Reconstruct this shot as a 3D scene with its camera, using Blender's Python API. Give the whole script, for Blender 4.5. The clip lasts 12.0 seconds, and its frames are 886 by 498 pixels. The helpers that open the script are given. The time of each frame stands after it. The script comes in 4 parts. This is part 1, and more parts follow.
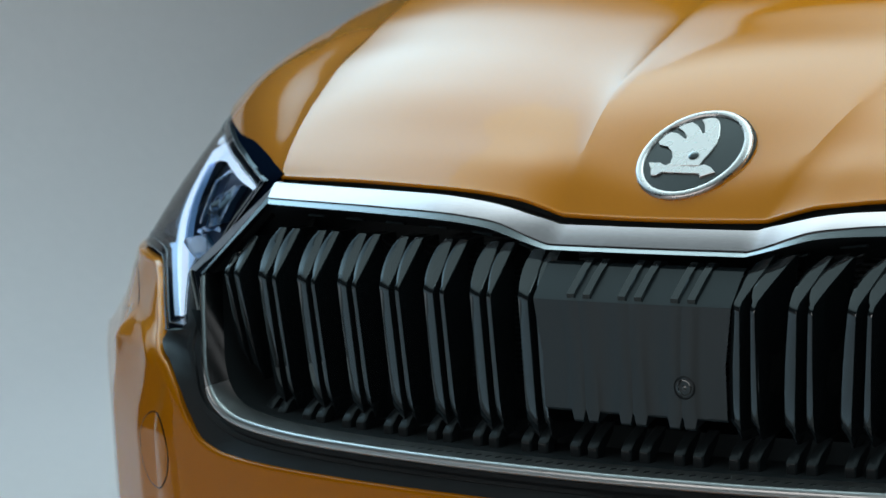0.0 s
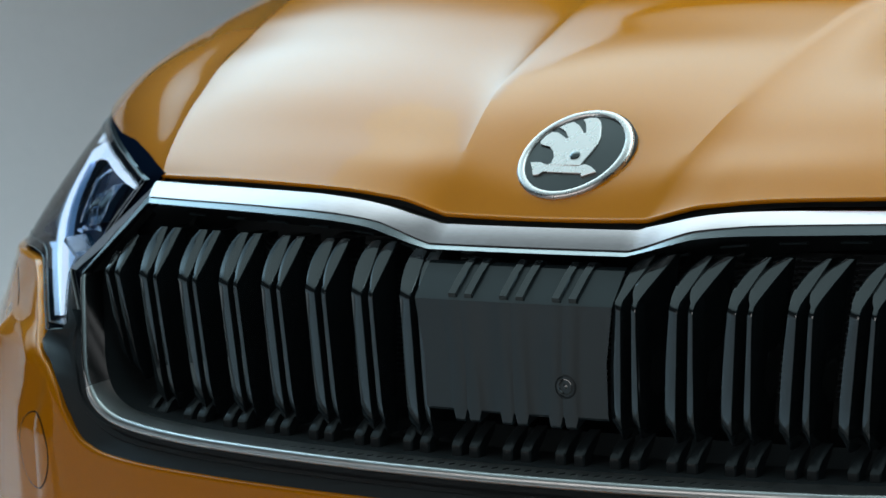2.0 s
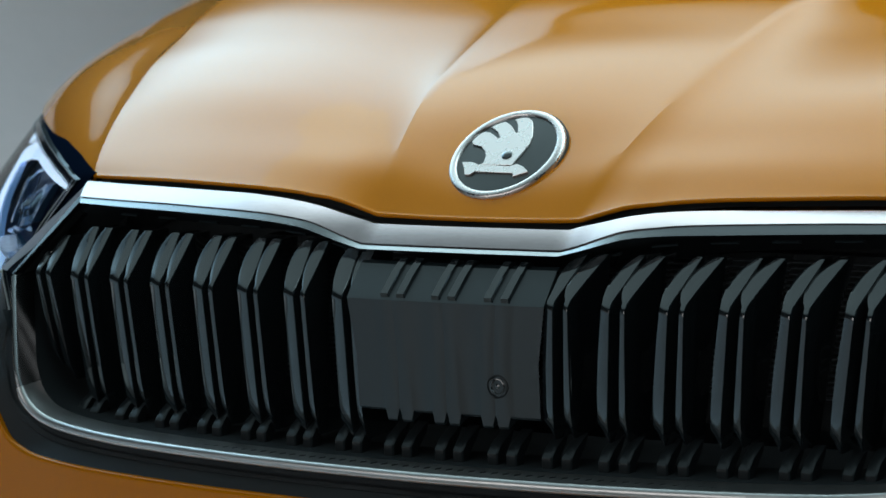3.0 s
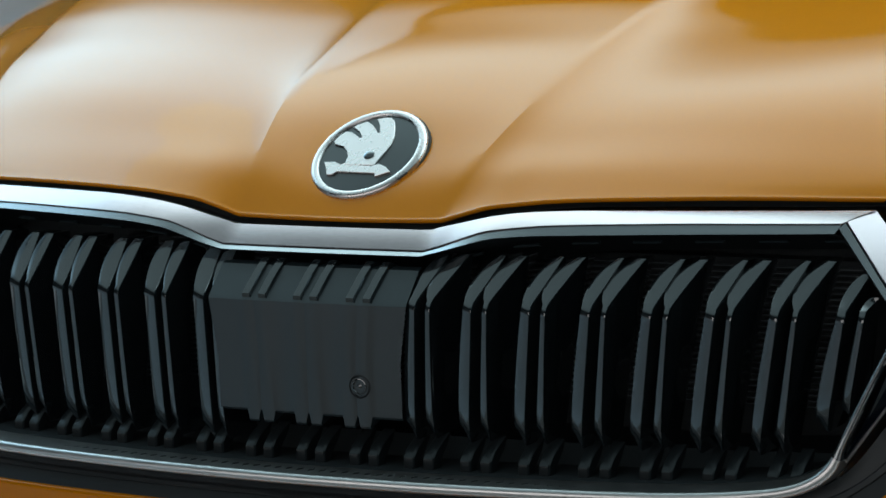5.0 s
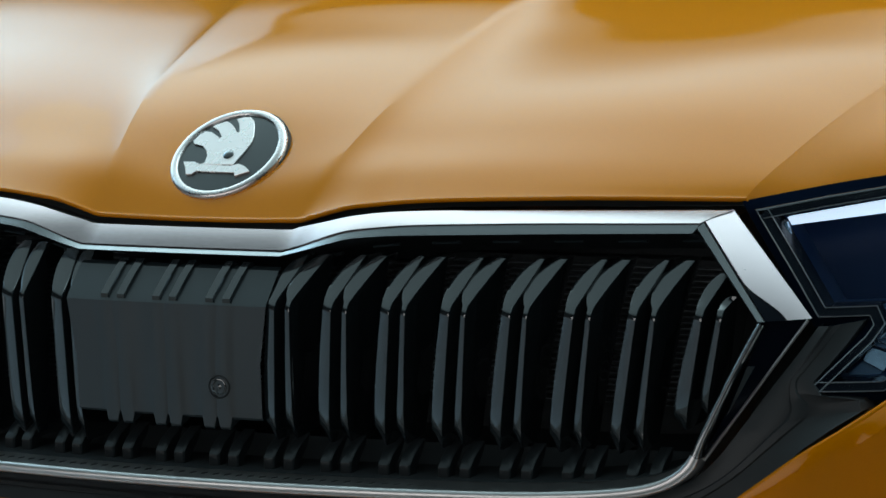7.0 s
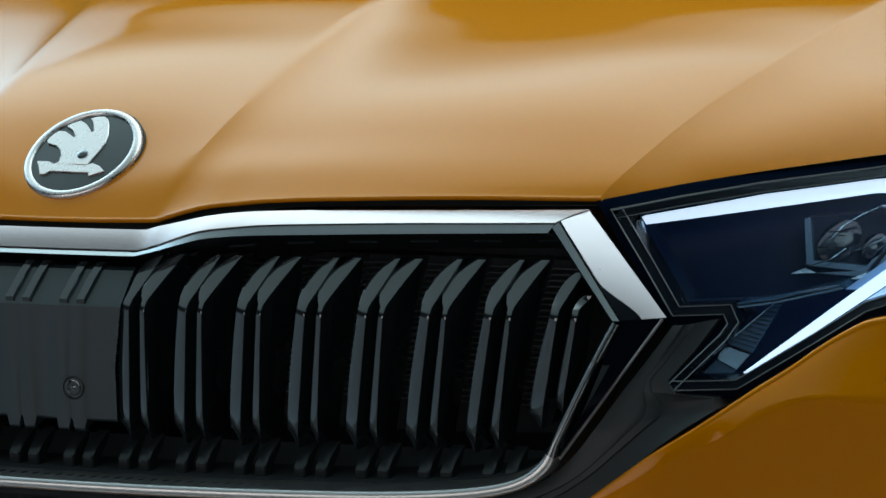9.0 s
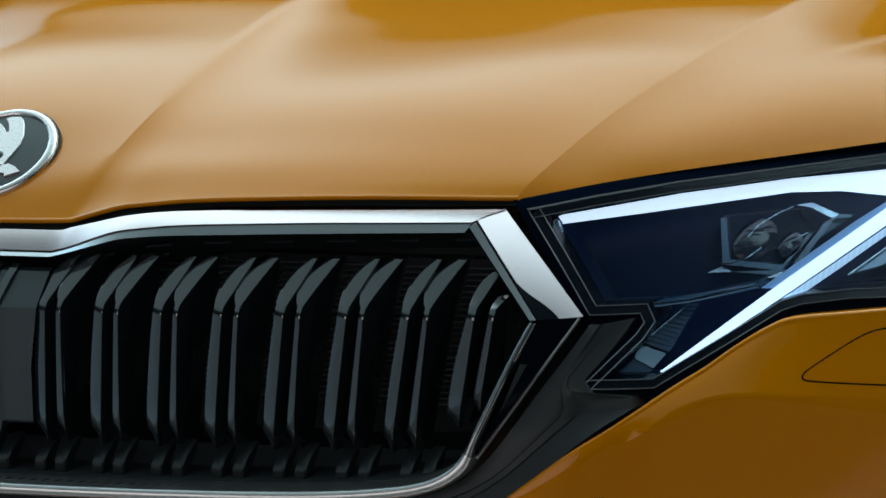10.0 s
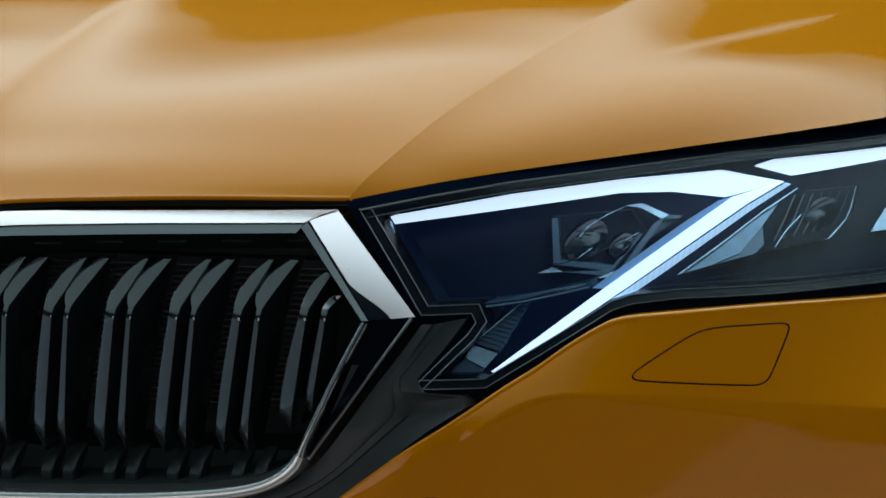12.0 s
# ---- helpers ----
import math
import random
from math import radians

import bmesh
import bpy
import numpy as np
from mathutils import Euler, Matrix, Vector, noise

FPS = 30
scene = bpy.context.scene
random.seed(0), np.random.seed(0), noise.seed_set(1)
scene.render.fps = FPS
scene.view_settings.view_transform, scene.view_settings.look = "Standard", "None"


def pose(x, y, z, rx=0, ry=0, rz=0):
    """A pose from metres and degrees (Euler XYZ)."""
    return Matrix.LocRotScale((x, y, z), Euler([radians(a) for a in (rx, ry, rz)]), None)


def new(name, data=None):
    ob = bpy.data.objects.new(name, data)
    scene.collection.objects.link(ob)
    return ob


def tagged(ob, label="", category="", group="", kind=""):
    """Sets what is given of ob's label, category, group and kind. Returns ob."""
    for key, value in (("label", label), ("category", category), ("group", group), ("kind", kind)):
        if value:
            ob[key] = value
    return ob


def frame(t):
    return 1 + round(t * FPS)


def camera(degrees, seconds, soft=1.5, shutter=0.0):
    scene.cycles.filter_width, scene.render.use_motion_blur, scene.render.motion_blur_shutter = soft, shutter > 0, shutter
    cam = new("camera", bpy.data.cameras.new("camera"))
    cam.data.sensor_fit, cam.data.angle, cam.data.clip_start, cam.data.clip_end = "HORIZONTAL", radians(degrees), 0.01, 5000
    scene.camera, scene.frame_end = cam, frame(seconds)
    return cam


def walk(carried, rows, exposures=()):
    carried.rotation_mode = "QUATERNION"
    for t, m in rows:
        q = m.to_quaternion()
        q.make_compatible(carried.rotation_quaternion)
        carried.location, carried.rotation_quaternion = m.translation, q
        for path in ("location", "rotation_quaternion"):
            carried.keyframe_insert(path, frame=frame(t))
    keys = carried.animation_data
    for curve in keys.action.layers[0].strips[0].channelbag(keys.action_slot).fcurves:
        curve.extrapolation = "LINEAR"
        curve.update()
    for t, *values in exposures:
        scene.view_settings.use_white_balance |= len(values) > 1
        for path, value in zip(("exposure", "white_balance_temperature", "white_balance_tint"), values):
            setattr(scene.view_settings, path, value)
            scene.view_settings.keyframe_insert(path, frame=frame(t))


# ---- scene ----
# Studio shot of the front of an orange car. x to the car's left side, y into the car, z up.
cam = camera(17.823, 12.0, soft=1.5)
cam.data.dof.use_dof, cam.data.dof.focus_distance, cam.data.dof.aperture_fstop = True, 2.28, 13.0
EYE = (1.2, -1.943, 1.055)
ROWS = [
    (0.0, 82.337, 3.087, 35.204),
    (0.5, 82.299, 2.984, 34.641),
    (1.0, 82.267, 2.868, 34.052),
    (1.5, 82.241, 2.805, 33.530),
    (2.0, 82.203, 2.722, 32.831),
    (2.5, 82.173, 2.651, 32.181),
    (3.0, 82.137, 2.594, 31.457),
    (5.0, 82.020, 2.187, 28.686),
    (5.5, 81.995, 2.090, 28.001),
    (6.0, 81.963, 2.020, 27.246),
    (6.5, 81.943, 1.913, 26.585),
    (7.0, 81.915, 1.857, 25.862),
    (9.0, 81.824, 1.509, 22.957),
    (9.5, 81.802, 1.459, 22.141),
    (10.0, 81.776, 1.384, 21.277),
    (10.5, 81.767, 1.264, 20.486),
    (11.0, 81.742, 1.117, 19.546),
    (11.5, 81.723, 1.038, 18.666),
    (12.0, 81.715, 0.894, 17.903),
]
walk(cam, [(t, pose(*EYE, rx, ry, rz)) for t, rx, ry, rz in ROWS], exposures=[(0.0, 0.1), (12.0, 0.1)])

# ---- light: a dim studio, one long overhead softbox that fades towards the front ----
world = bpy.data.worlds.new("studio_dark")
scene.world = world
world.use_nodes = True
world.node_tree.nodes["Background"].inputs["Color"].default_value = (0.55, 0.62, 0.68, 1)
world.node_tree.nodes["Background"].inputs["Strength"].default_value = 0.05


# ---- materials ----
def material(name, colour, rough=0.5, metal=0.0, coat=0.0, coat_rough=0.03, spec=0.5, coat_ior=1.5):
    m = bpy.data.materials.new(name)
    m.use_nodes = True
    b = m.node_tree.nodes["Principled BSDF"]
    b.inputs["Base Color"].default_value = (*colour, 1)
    b.inputs["Roughness"].default_value = rough
    b.inputs["Metallic"].default_value = metal
    b.inputs["Coat Weight"].default_value = coat
    b.inputs["Coat Roughness"].default_value = coat_rough
    b.inputs["Specular IOR Level"].default_value = spec
    b.inputs["Coat IOR"].default_value = coat_ior
    return m


def grain(m, scale, bump=0.0, vary=0.0, rough_vary=0.0, detail=4.0, distance=0.001):
    """Fine relief, a slight drift of tone and of gloss, in metres of the object."""
    nt = m.node_tree
    b = nt.nodes["Principled BSDF"]
    tc = nt.nodes.new("ShaderNodeTexCoord")
    no = nt.nodes.new("ShaderNodeTexNoise")
    no.inputs["Scale"].default_value = scale
    no.inputs["Detail"].default_value = detail
    nt.links.new(tc.outputs["Object"], no.inputs["Vector"])
    if bump:
        bp = nt.nodes.new("ShaderNodeBump")
        bp.inputs["Strength"].default_value = bump
        bp.inputs["Distance"].default_value = distance
        nt.links.new(no.outputs["Fac"], bp.inputs["Height"])
        nt.links.new(bp.outputs["Normal"], b.inputs["Normal"])
    if vary:
        hs = nt.nodes.new("ShaderNodeHueSaturation")
        hs.inputs["Color"].default_value = b.inputs["Base Color"].default_value
        mr = nt.nodes.new("ShaderNodeMapRange")
        mr.inputs["To Min"].default_value, mr.inputs["To Max"].default_value = 1 - vary, 1 + vary
        nt.links.new(no.outputs["Fac"], mr.inputs["Value"])
        nt.links.new(mr.outputs["Result"], hs.inputs["Value"])
        nt.links.new(hs.outputs["Color"], b.inputs["Base Color"])
    if rough_vary:
        n2 = nt.nodes.new("ShaderNodeTexNoise")
        n2.inputs["Scale"].default_value = scale * 0.13
        nt.links.new(tc.outputs["Object"], n2.inputs["Vector"])
        mr = nt.nodes.new("ShaderNodeMapRange")
        r = b.inputs["Roughness"].default_value
        mr.inputs["To Min"].default_value, mr.inputs["To Max"].default_value = r * (1 - rough_vary), r * (1 + rough_vary)
        nt.links.new(n2.outputs["Fac"], mr.inputs["Value"])
        nt.links.new(mr.outputs["Result"], b.inputs["Roughness"])
    return m


def glow(name, colour, strength):
    m = bpy.data.materials.new(name)
    m.use_nodes = True
    b = m.node_tree.nodes["Principled BSDF"]
    b.inputs["Base Color"].default_value = (*colour, 1)
    b.inputs["Emission Color"].default_value = (*colour, 1)
    b.inputs["Emission Strength"].default_value = strength
    return m


PAINT = grain(material("orange_metallic_paint", (0.865, 0.272, 0.0), 0.46, 0.20, 1.0, 0.05, 0.0, 1.47), 900, 0.012, 0.04, 0.1, 2.0, 0.0002)
CHROME = grain(material("satin_chrome", (0.60, 0.50, 0.50), 0.24, 1.0), 700, 0.0, 0.02, 0.2)
CHROME_LIGHT = grain(material("bright_satin_chrome", (0.86, 0.84, 0.83), 0.32, 1.0), 700, 0.0, 0.02, 0.2)
CHROME_SIDE = grain(material("satin_chrome_side", (0.62, 0.52, 0.53), 0.30, 1.0), 700, 0.0, 0.02, 0.2)
# darker copy of the chrome: shade on lips and rising band set in colour
CHROME_SHADED = material("satin_chrome_shaded", (0.40, 0.41, 0.42), 0.25, 1.0)
BRIGHT = grain(material("satin_badge_chrome", (0.92, 0.83, 0.80), 0.28, 1.0), 700, 0.0, 0.02, 0.2)
GLOSS = grain(material("gloss_black", (0.014, 0.019, 0.022), 0.12, 0, 1.0, 0.03, 1.0, 2.0), 400, 0.01, 0.1, 0.2)
SURROUND = grain(material("black_fine_grained_plastic", (0.026, 0.030, 0.033), 0.46, 0, 0, 0.03, 0.5), 2500, 0.12, 0.1, 0.1)
BEZEL = material("lamp_bezel_black", (0.003, 0.005, 0.010), 0.14, 0, 0, 0.03, 0.10)
# black seal tinted navy for the blue glow that falls into the gap
SEAL = material("glow_tinted_lamp_seal", (0.003, 0.007, 0.017), 0.9, 0, 0, 0.03, 0.0)
RIM = material("lamp_rim_plastic", (0.30, 0.34, 0.38), 0.25, 0.5)
PLASTIC = grain(material("black_grained_plastic", (0.052, 0.064, 0.070), 0.52, 0, 0, 0.03, 0.5), 2500, 0.12, 0.1, 0.1)
FOOT = grain(material("black_satin_plastic", (0.022, 0.028, 0.031), 0.30, 0, 0, 0.03, 0.7), 1800, 0.05, 0.1)
PANEL = grain(material("dark_grey_satin_plastic", (0.028, 0.041, 0.047), 0.36, 0, 1.0, 0.14, 0.6, 1.6), 1800, 0.04, 0.1, 0.1)
BADGE_DARK = grain(material("dark_brushed_enamel", (0.045, 0.048, 0.047), 0.30, 0.6, 0.6, 0.05), 1500, 0.02, 0.05)
RUBBER = grain(material("black_rubber", (0.036, 0.044, 0.048), 0.65), 400, 0.05, 0.15)
CORE = material("dull_radiator_metal", (0.22, 0.25, 0.27), 0.45, 0.5)
PALE = grain(material("pale_studio_surface", (0.74, 0.62, 0.60), 0.8), 30, 0.02, 0.04)
# cool tone of the unseen pieces that the grille slats reflect
COOL = grain(material("cool_reflected_surface", (0.47, 0.52, 0.57), 0.8), 30, 0.02, 0.04)
# weaker light and warm bounce before the car are put into this floor colour
FRONT_FLOOR = grain(material("front_floor_darkened", (0.19, 0.175, 0.165), 0.6), 30, 0.02, 0.08)
# matte dark for the added unseen walls, ceiling and softbox backs
DARK_WALL = grain(material("dark_matte_surface", (0.02, 0.022, 0.024), 0.9), 60, 0.05, 0.1)
# black lamp insides; the blue haze of the strips is put into both colours
LAMP_DARK = grain(material("lamp_housing_glow_blue", (0.003, 0.012, 0.040), 0.30, 0, 0, 0.03, 0.06), 20, 0.0, 0.15)
LAMP_BLUE = material("lamp_inner_glow_blue", (0.030, 0.080, 0.150), 0.14, 0.2, 0.3)
LENS = material("dark_projector_lens", (0.004, 0.014, 0.034), 0.06, 0, 0, 0.03, 0.5)
BLADE = grain(material("smoked_reflector", (0.13, 0.18, 0.24), 0.18, 0.9), 60, 0.15, 0.3, 0.3, 2.0, 0.002)
REFLECTOR = grain(material("lamp_reflector", (0.34, 0.44, 0.54), 0.22, 1.0), 120, 0.25, 0.2, 0.3, 2.0, 0.003)


def clear_cover(name, tint):
    """A thin clear sheet: what lies behind shows through, its gloss grows at flat angles."""
    m = bpy.data.materials.new(name)
    m.use_nodes = True
    nt = m.node_tree
    nt.nodes.clear()
    out, mix = nt.nodes.new("ShaderNodeOutputMaterial"), nt.nodes.new("ShaderNodeMixShader")
    tr, gl, fr = nt.nodes.new("ShaderNodeBsdfTransparent"), nt.nodes.new("ShaderNodeBsdfGlossy"), nt.nodes.new("ShaderNodeFresnel")
    tr.inputs["Color"].default_value = (*tint, 1)
    gl.inputs["Roughness"].default_value = 0.02
    fr.inputs["IOR"].default_value = 1.17
    nt.links.new(fr.outputs[0], mix.inputs[0])
    nt.links.new(tr.outputs[0], mix.inputs[1])
    nt.links.new(gl.outputs[0], mix.inputs[2])
    nt.links.new(mix.outputs[0], out.inputs[0])
    return m


GLASS = clear_cover("lamp_glass", (0.86, 0.90, 0.94))


def ribbed_glow(name, colour, strength, scale):
    """A light guide with fine cross ribs."""
    m = glow(name, colour, strength)
    nt = m.node_tree
    b = nt.nodes["Principled BSDF"]
    tc, wv, mr = nt.nodes.new("ShaderNodeTexCoord"), nt.nodes.new("ShaderNodeTexWave"), nt.nodes.new("ShaderNodeMapRange")
    wv.inputs["Scale"].default_value = scale
    wv.inputs["Distortion"].default_value = 0.4
    mr.inputs["To Min"].default_value, mr.inputs["To Max"].default_value = strength * 0.62, strength * 1.08
    nt.links.new(tc.outputs["Object"], wv.inputs["Vector"])
    nt.links.new(wv.outputs["Fac"], mr.inputs["Value"])
    nt.links.new(mr.outputs["Result"], b.inputs["Emission Strength"])
    return m


DRL = ribbed_glow("daytime_light_strip", (0.68, 0.83, 1.0), 1.10, 150)
GUIDE = ribbed_glow("clear_guide_body", (0.22, 0.45, 0.85), 0.030, 60)
# dim guide glow, also put on the lower chamber's side wall
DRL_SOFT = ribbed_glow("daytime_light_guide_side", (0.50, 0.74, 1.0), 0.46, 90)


# ---- mesh helpers ----
def pchip(xs, ys):
    """A smooth curve through points that does not overshoot."""
    xs, ys = np.array(xs, float), np.array(ys, float)
    h = np.diff(xs)
    d = np.diff(ys) / h
    m = np.zeros(len(xs))
    m[0], m[-1] = d[0], d[-1]
    for i in range(1, len(xs) - 1):
        if d[i - 1] * d[i] > 0:
            m[i] = 3 * (h[i - 1] + h[i]) / ((2 * h[i] + h[i - 1]) / d[i - 1] + (h[i] + 2 * h[i - 1]) / d[i])

    def f(x):
        x = min(max(x, xs[0]), xs[-1])
        i = min(max(int(np.searchsorted(xs, x) - 1), 0), len(h) - 1)
        t = (x - xs[i]) / h[i]
        return float((2 * t**3 - 3 * t * t + 1) * ys[i] + (t**3 - 2 * t * t + t) * h[i] * m[i] + (3 * t * t - 2 * t**3) * ys[i + 1] + (t**3 - t * t) * h[i] * m[i + 1])

    return f


def part(name, bm, mat, parent=None, label="", sharp=35, smooth=True):
    bmesh.ops.recalc_face_normals(bm, faces=bm.faces)
    me = bpy.data.meshes.new(name)
    bm.to_mesh(me)
    bm.free()
    me.materials.append(mat)
    if smooth:
        me.polygons.foreach_set("use_smooth", [True] * len(me.polygons))
        me.set_sharp_from_angle(angle=radians(sharp))
    ob = new(name, me)
    if parent:
        ob.parent = parent
    if label:
        ob["label"] = label
    return ob


def loft(rows, bm=None, close=False, ring=False, caps=False):
    """A skin over rows of points. close: the last row joins the first; ring: each row is a loop."""
    bm = bm or bmesh.new()
    vs = [[bm.verts.new(p) for p in r] for r in rows]
    n, k = len(vs), len(vs[0])
    for i in range(n if close else n - 1):
        a, b = vs[i], vs[(i + 1) % n]
        for j in range(k if ring else k - 1):
            q = (a[j], a[(j + 1) % k], b[(j + 1) % k], b[j])
            if len({v.co.to_tuple(7) for v in q}) > 2:
                bm.faces.new(q)
    if caps:
        bm.faces.new(vs[0])
        bm.faces.new(vs[-1])
    return bm


def resample(pts, n):
    """n points at even steps along a polyline."""
    p = np.array(pts, float)
    s = np.concatenate([[0], np.cumsum(np.linalg.norm(np.diff(p, axis=0), axis=1))])
    return [tuple(np.interp(u, s, p[:, k]) for k in range(p.shape[1])) for u in np.linspace(0, s[-1], n)]


def rounded(pts, n, k=3):
    """A polyline with softened corners, in n points."""
    p = [Vector(q) for q in pts]
    for _ in range(k):
        q = [p[0]]
        for a, b in zip(p[:-1], p[1:]):
            q += [a.lerp(b, 0.25), a.lerp(b, 0.75)]
        q.append(p[-1])
        p = q
    return resample([tuple(v) for v in p], n)


def mirror(p):
    return (-p[0], p[1], p[2])


def smoothstep(a, b, x):
    t = min(max((x - a) / (b - a), 0), 1)
    return t * t * (3 - 2 * t)


def right_side(p):
    """A point of the car's right front corner, which stands slightly narrower round the lamp's foot."""
    x, y, z = p
    k = smoothstep(.465, .52, x) * (1 - smoothstep(.60, .76, x)) * smoothstep(.545, .61, z) * (1 - smoothstep(.665, .745, z))
    # fuller corner under the lamp, with a crease where the flank turns
    if x > .5:
        full = -.009 + .47 * (x - .5) + .27 * max(0, x - .580) + 1.2 * max(0, x - .676)
        y += min(0, full - bumper_y(x, .5)) * smoothstep(.5, .53, x) * (1 - smoothstep(.615, .645, z))
    return (-(x - .017 * k), y, z)


def sweep(path, section, up=(0, 0, 1), closed=False):
    """A tube: section is a loop of (a, b) offsets, a along the side vector and b along up."""
    rows = []
    n = len(path)
    for i, p in enumerate(path):
        a = Vector(path[(i - 1) % n] if closed else path[max(i - 1, 0)])
        b = Vector(path[(i + 1) % n] if closed else path[min(i + 1, n - 1)])
        t = (b - a).normalized()
        side = t.cross(Vector(up)).normalized()
        u = side.cross(t).normalized()
        rows.append([Vector(p) + side * s + u * w for s, w in section])
    return loft(rows, close=closed, ring=True, caps=not closed)


def prism(outline, depth, origin=(0, 0, 0), ax=(1, 0, 0), ay=(0, 0, 1), az=(0, 1, 0), bevel=0.0):
    """A flat plate cut to a 2D outline, depth thick along az."""
    bm = bmesh.new()
    o, ax, ay, az = Vector(origin), Vector(ax), Vector(ay), Vector(az)
    v = [bm.verts.new(o + ax * x + ay * y) for x, y in outline]
    w = [bm.verts.new(o + ax * x + ay * y + az * depth) for x, y in outline]
    n = len(v)
    bm.faces.new(v)
    bm.faces.new(w[::-1])
    for i in range(n):
        bm.faces.new((v[i], w[i], w[(i + 1) % n], v[(i + 1) % n]))
    if bevel:
        es = [e for e in bm.edges if all(x in v for x in e.verts)]
        bmesh.ops.bevel(bm, geom=es, offset=bevel, segments=2, profile=0.5, affect="EDGES")
    return bm


# ---- the plan of the body: depth of the skin by half-width at lamp foot and at lamp top ----
low_line = pchip([0, .2, .35, .45, .53, .6, .65, .70, .75, .80, .84, .88, .90, .91], [-.055, -.045, -.028, -.008, .012, .048, .082, .122, .176, .246, .306, .365, .45, .60])
high_line = pchip([0, .2, .35, .455, .515, .561, .649, .756, .82, .87, .90, .91], [.05, .056, .085, .118, .165, .206, .292, .408, .50, .60, .72, .85])


def skin(x, z):
    x = abs(x)
    t = min(max((z - .60) / .20, 0), 1)**1.5
    return low_line(x) * (1 - t) + high_line(x) * t


face_lean = pchip([.40, .5, .585, .66, .70, .735, .754, .76, .78, .80], [-.045, -.045, -.04, -.026, -.013, .015, .034, .043, .0725, .10])


def face(x, z):
    """Depth of the grille's face."""
    return .22 * x * x + face_lean(z)


# ---- studio ----
def studio():
    # floor that runs up into a curved wall at the side and behind
    def cove(path):
        rows = []
        for px, py, nx, ny in path:
            r = []
            for k in range(13):
                a = k / 12 * math.pi / 2
                r.append((px - nx * .9 * (1 - math.sin(a)), py - ny * .9 * (1 - math.sin(a)), .9 - .9 * math.cos(a)))
            r.append((px, py, 1.2))
            rows.append(r)
        return rows
    path = [(-3.9, 1.0, -1, 0), (-3.9, 3.0, -1, 0), (-3.9, 5.0, -1, 0)]
    for k in range(1, 16):
        a = k / 16 * math.pi / 2
        path.append((-3.9 + 3.0 * (1 - math.cos(a)), 5.0 + 3.0 * math.sin(a), -math.cos(a), math.sin(a)))
    path += [(-.9, 8.0, 0, 1), (5.2, 8.0, 0, 1)]
    tagged(part("wall_cove", loft(cove(path)), PALE), "pale grey seamless studio wall curving into the floor", "wall", kind="structure")
    # unseen near end of the wall, coloured cool to tint the slat reflections
    near = [(-3.9, -6.0, -1, 0), (-3.9, -3.0, -1, 0), (-3.9, -.8, -1, 0)]
    tagged(part("wall_cove_front", loft(cove(near)), COOL), "unseen cool grey wall piece added for the slats to reflect", "wall", kind="structure")
    # unseen dark screen, added so the fender reflects dark instead of pale wall
    upper = [[(px, py, z) for z in (1.2, 3.0, 4.8)] for px, py, nx, ny in path]
    tagged(part("upper_dark_screen", loft(upper), DARK_WALL), "unseen dark screen added above the pale studio wall", "wall", kind="structure")
    bm = prism([(-3.9, -.5), (5.2, -.5), (5.2, 8.0), (-3.9, 8.0)], -0.1, (0, 0, -.0005), (1, 0, 0), (0, 1, 0), (0, 0, 1))
    tagged(part("floor", bm, PALE), "pale grey seamless studio floor", "floor", kind="structure")
    # unseen dark plane, added to keep reflections dark past the pale wall
    bm = prism([(-6.1, 0), (1.0, 0), (1.0, 4.8), (-6.1, 4.8)], -0.1, (-3.91, 0, 0), (0, 1, 0), (0, 0, 1), (1, 0, 0))
    tagged(part("wall_dark", bm, DARK_WALL), "unseen dark plane added beside the end of the pale wall", "wall", kind="structure")
    # unseen floor piece, coloured cool for the same reflections
    bm = prism([(-3.9, -6), (-1.2, -6), (-1.2, -.8), (-3.9, -.8)], -0.1, (0, 0, -.0005), (1, 0, 0), (0, 1, 0), (0, 0, 1))
    tagged(part("floor_side", bm, COOL), "unseen cool grey floor piece added for the slats to reflect", "floor", kind="structure")
    # unseen front floor, its dimness carried by a darker colour than the rest
    bm = prism([(-1.2, -6), (5.2, -6), (5.2, -.5), (-3.9, -.5), (-3.9, -.8), (-1.2, -.8)], -0.1, (0, 0, -.0005), (1, 0, 0), (0, 1, 0), (0, 0, 1))
    tagged(part("floor_front", bm, FRONT_FLOOR), "unseen front floor, coloured dark and warm for the bumper's reflections", "floor", kind="structure")
    # unseen dark walls and ceiling, added to close the room and darken reflections
    bm = prism([(-3.9, 0), (5.2, 0), (5.2, 4.8), (-3.9, 4.8)], 0.1, (0, -6.1, 0))
    tagged(part("wall_front", bm, DARK_WALL), "unseen dark wall added behind the camera", "wall", kind="structure")
    bm = prism([(-6.1, 0), (8.1, 0), (8.1, 4.8), (-6.1, 4.8)], 0.1, (5.2, 0, 0), (0, 1, 0), (0, 0, 1), (1, 0, 0))
    tagged(part("wall_side", bm, DARK_WALL), "unseen dark side wall added to darken reflections", "wall", kind="structure")
    bm = prism([(-3.9, -6.1), (5.3, -6.1), (5.3, 8.1), (-3.9, 8.1)], 0.1, (0, 0, 4.8), (1, 0, 0), (0, 1, 0), (0, 0, 1))
    tagged(part("ceiling", bm, DARK_WALL), "unseen dark ceiling added over the studio", "ceiling", kind="structure")


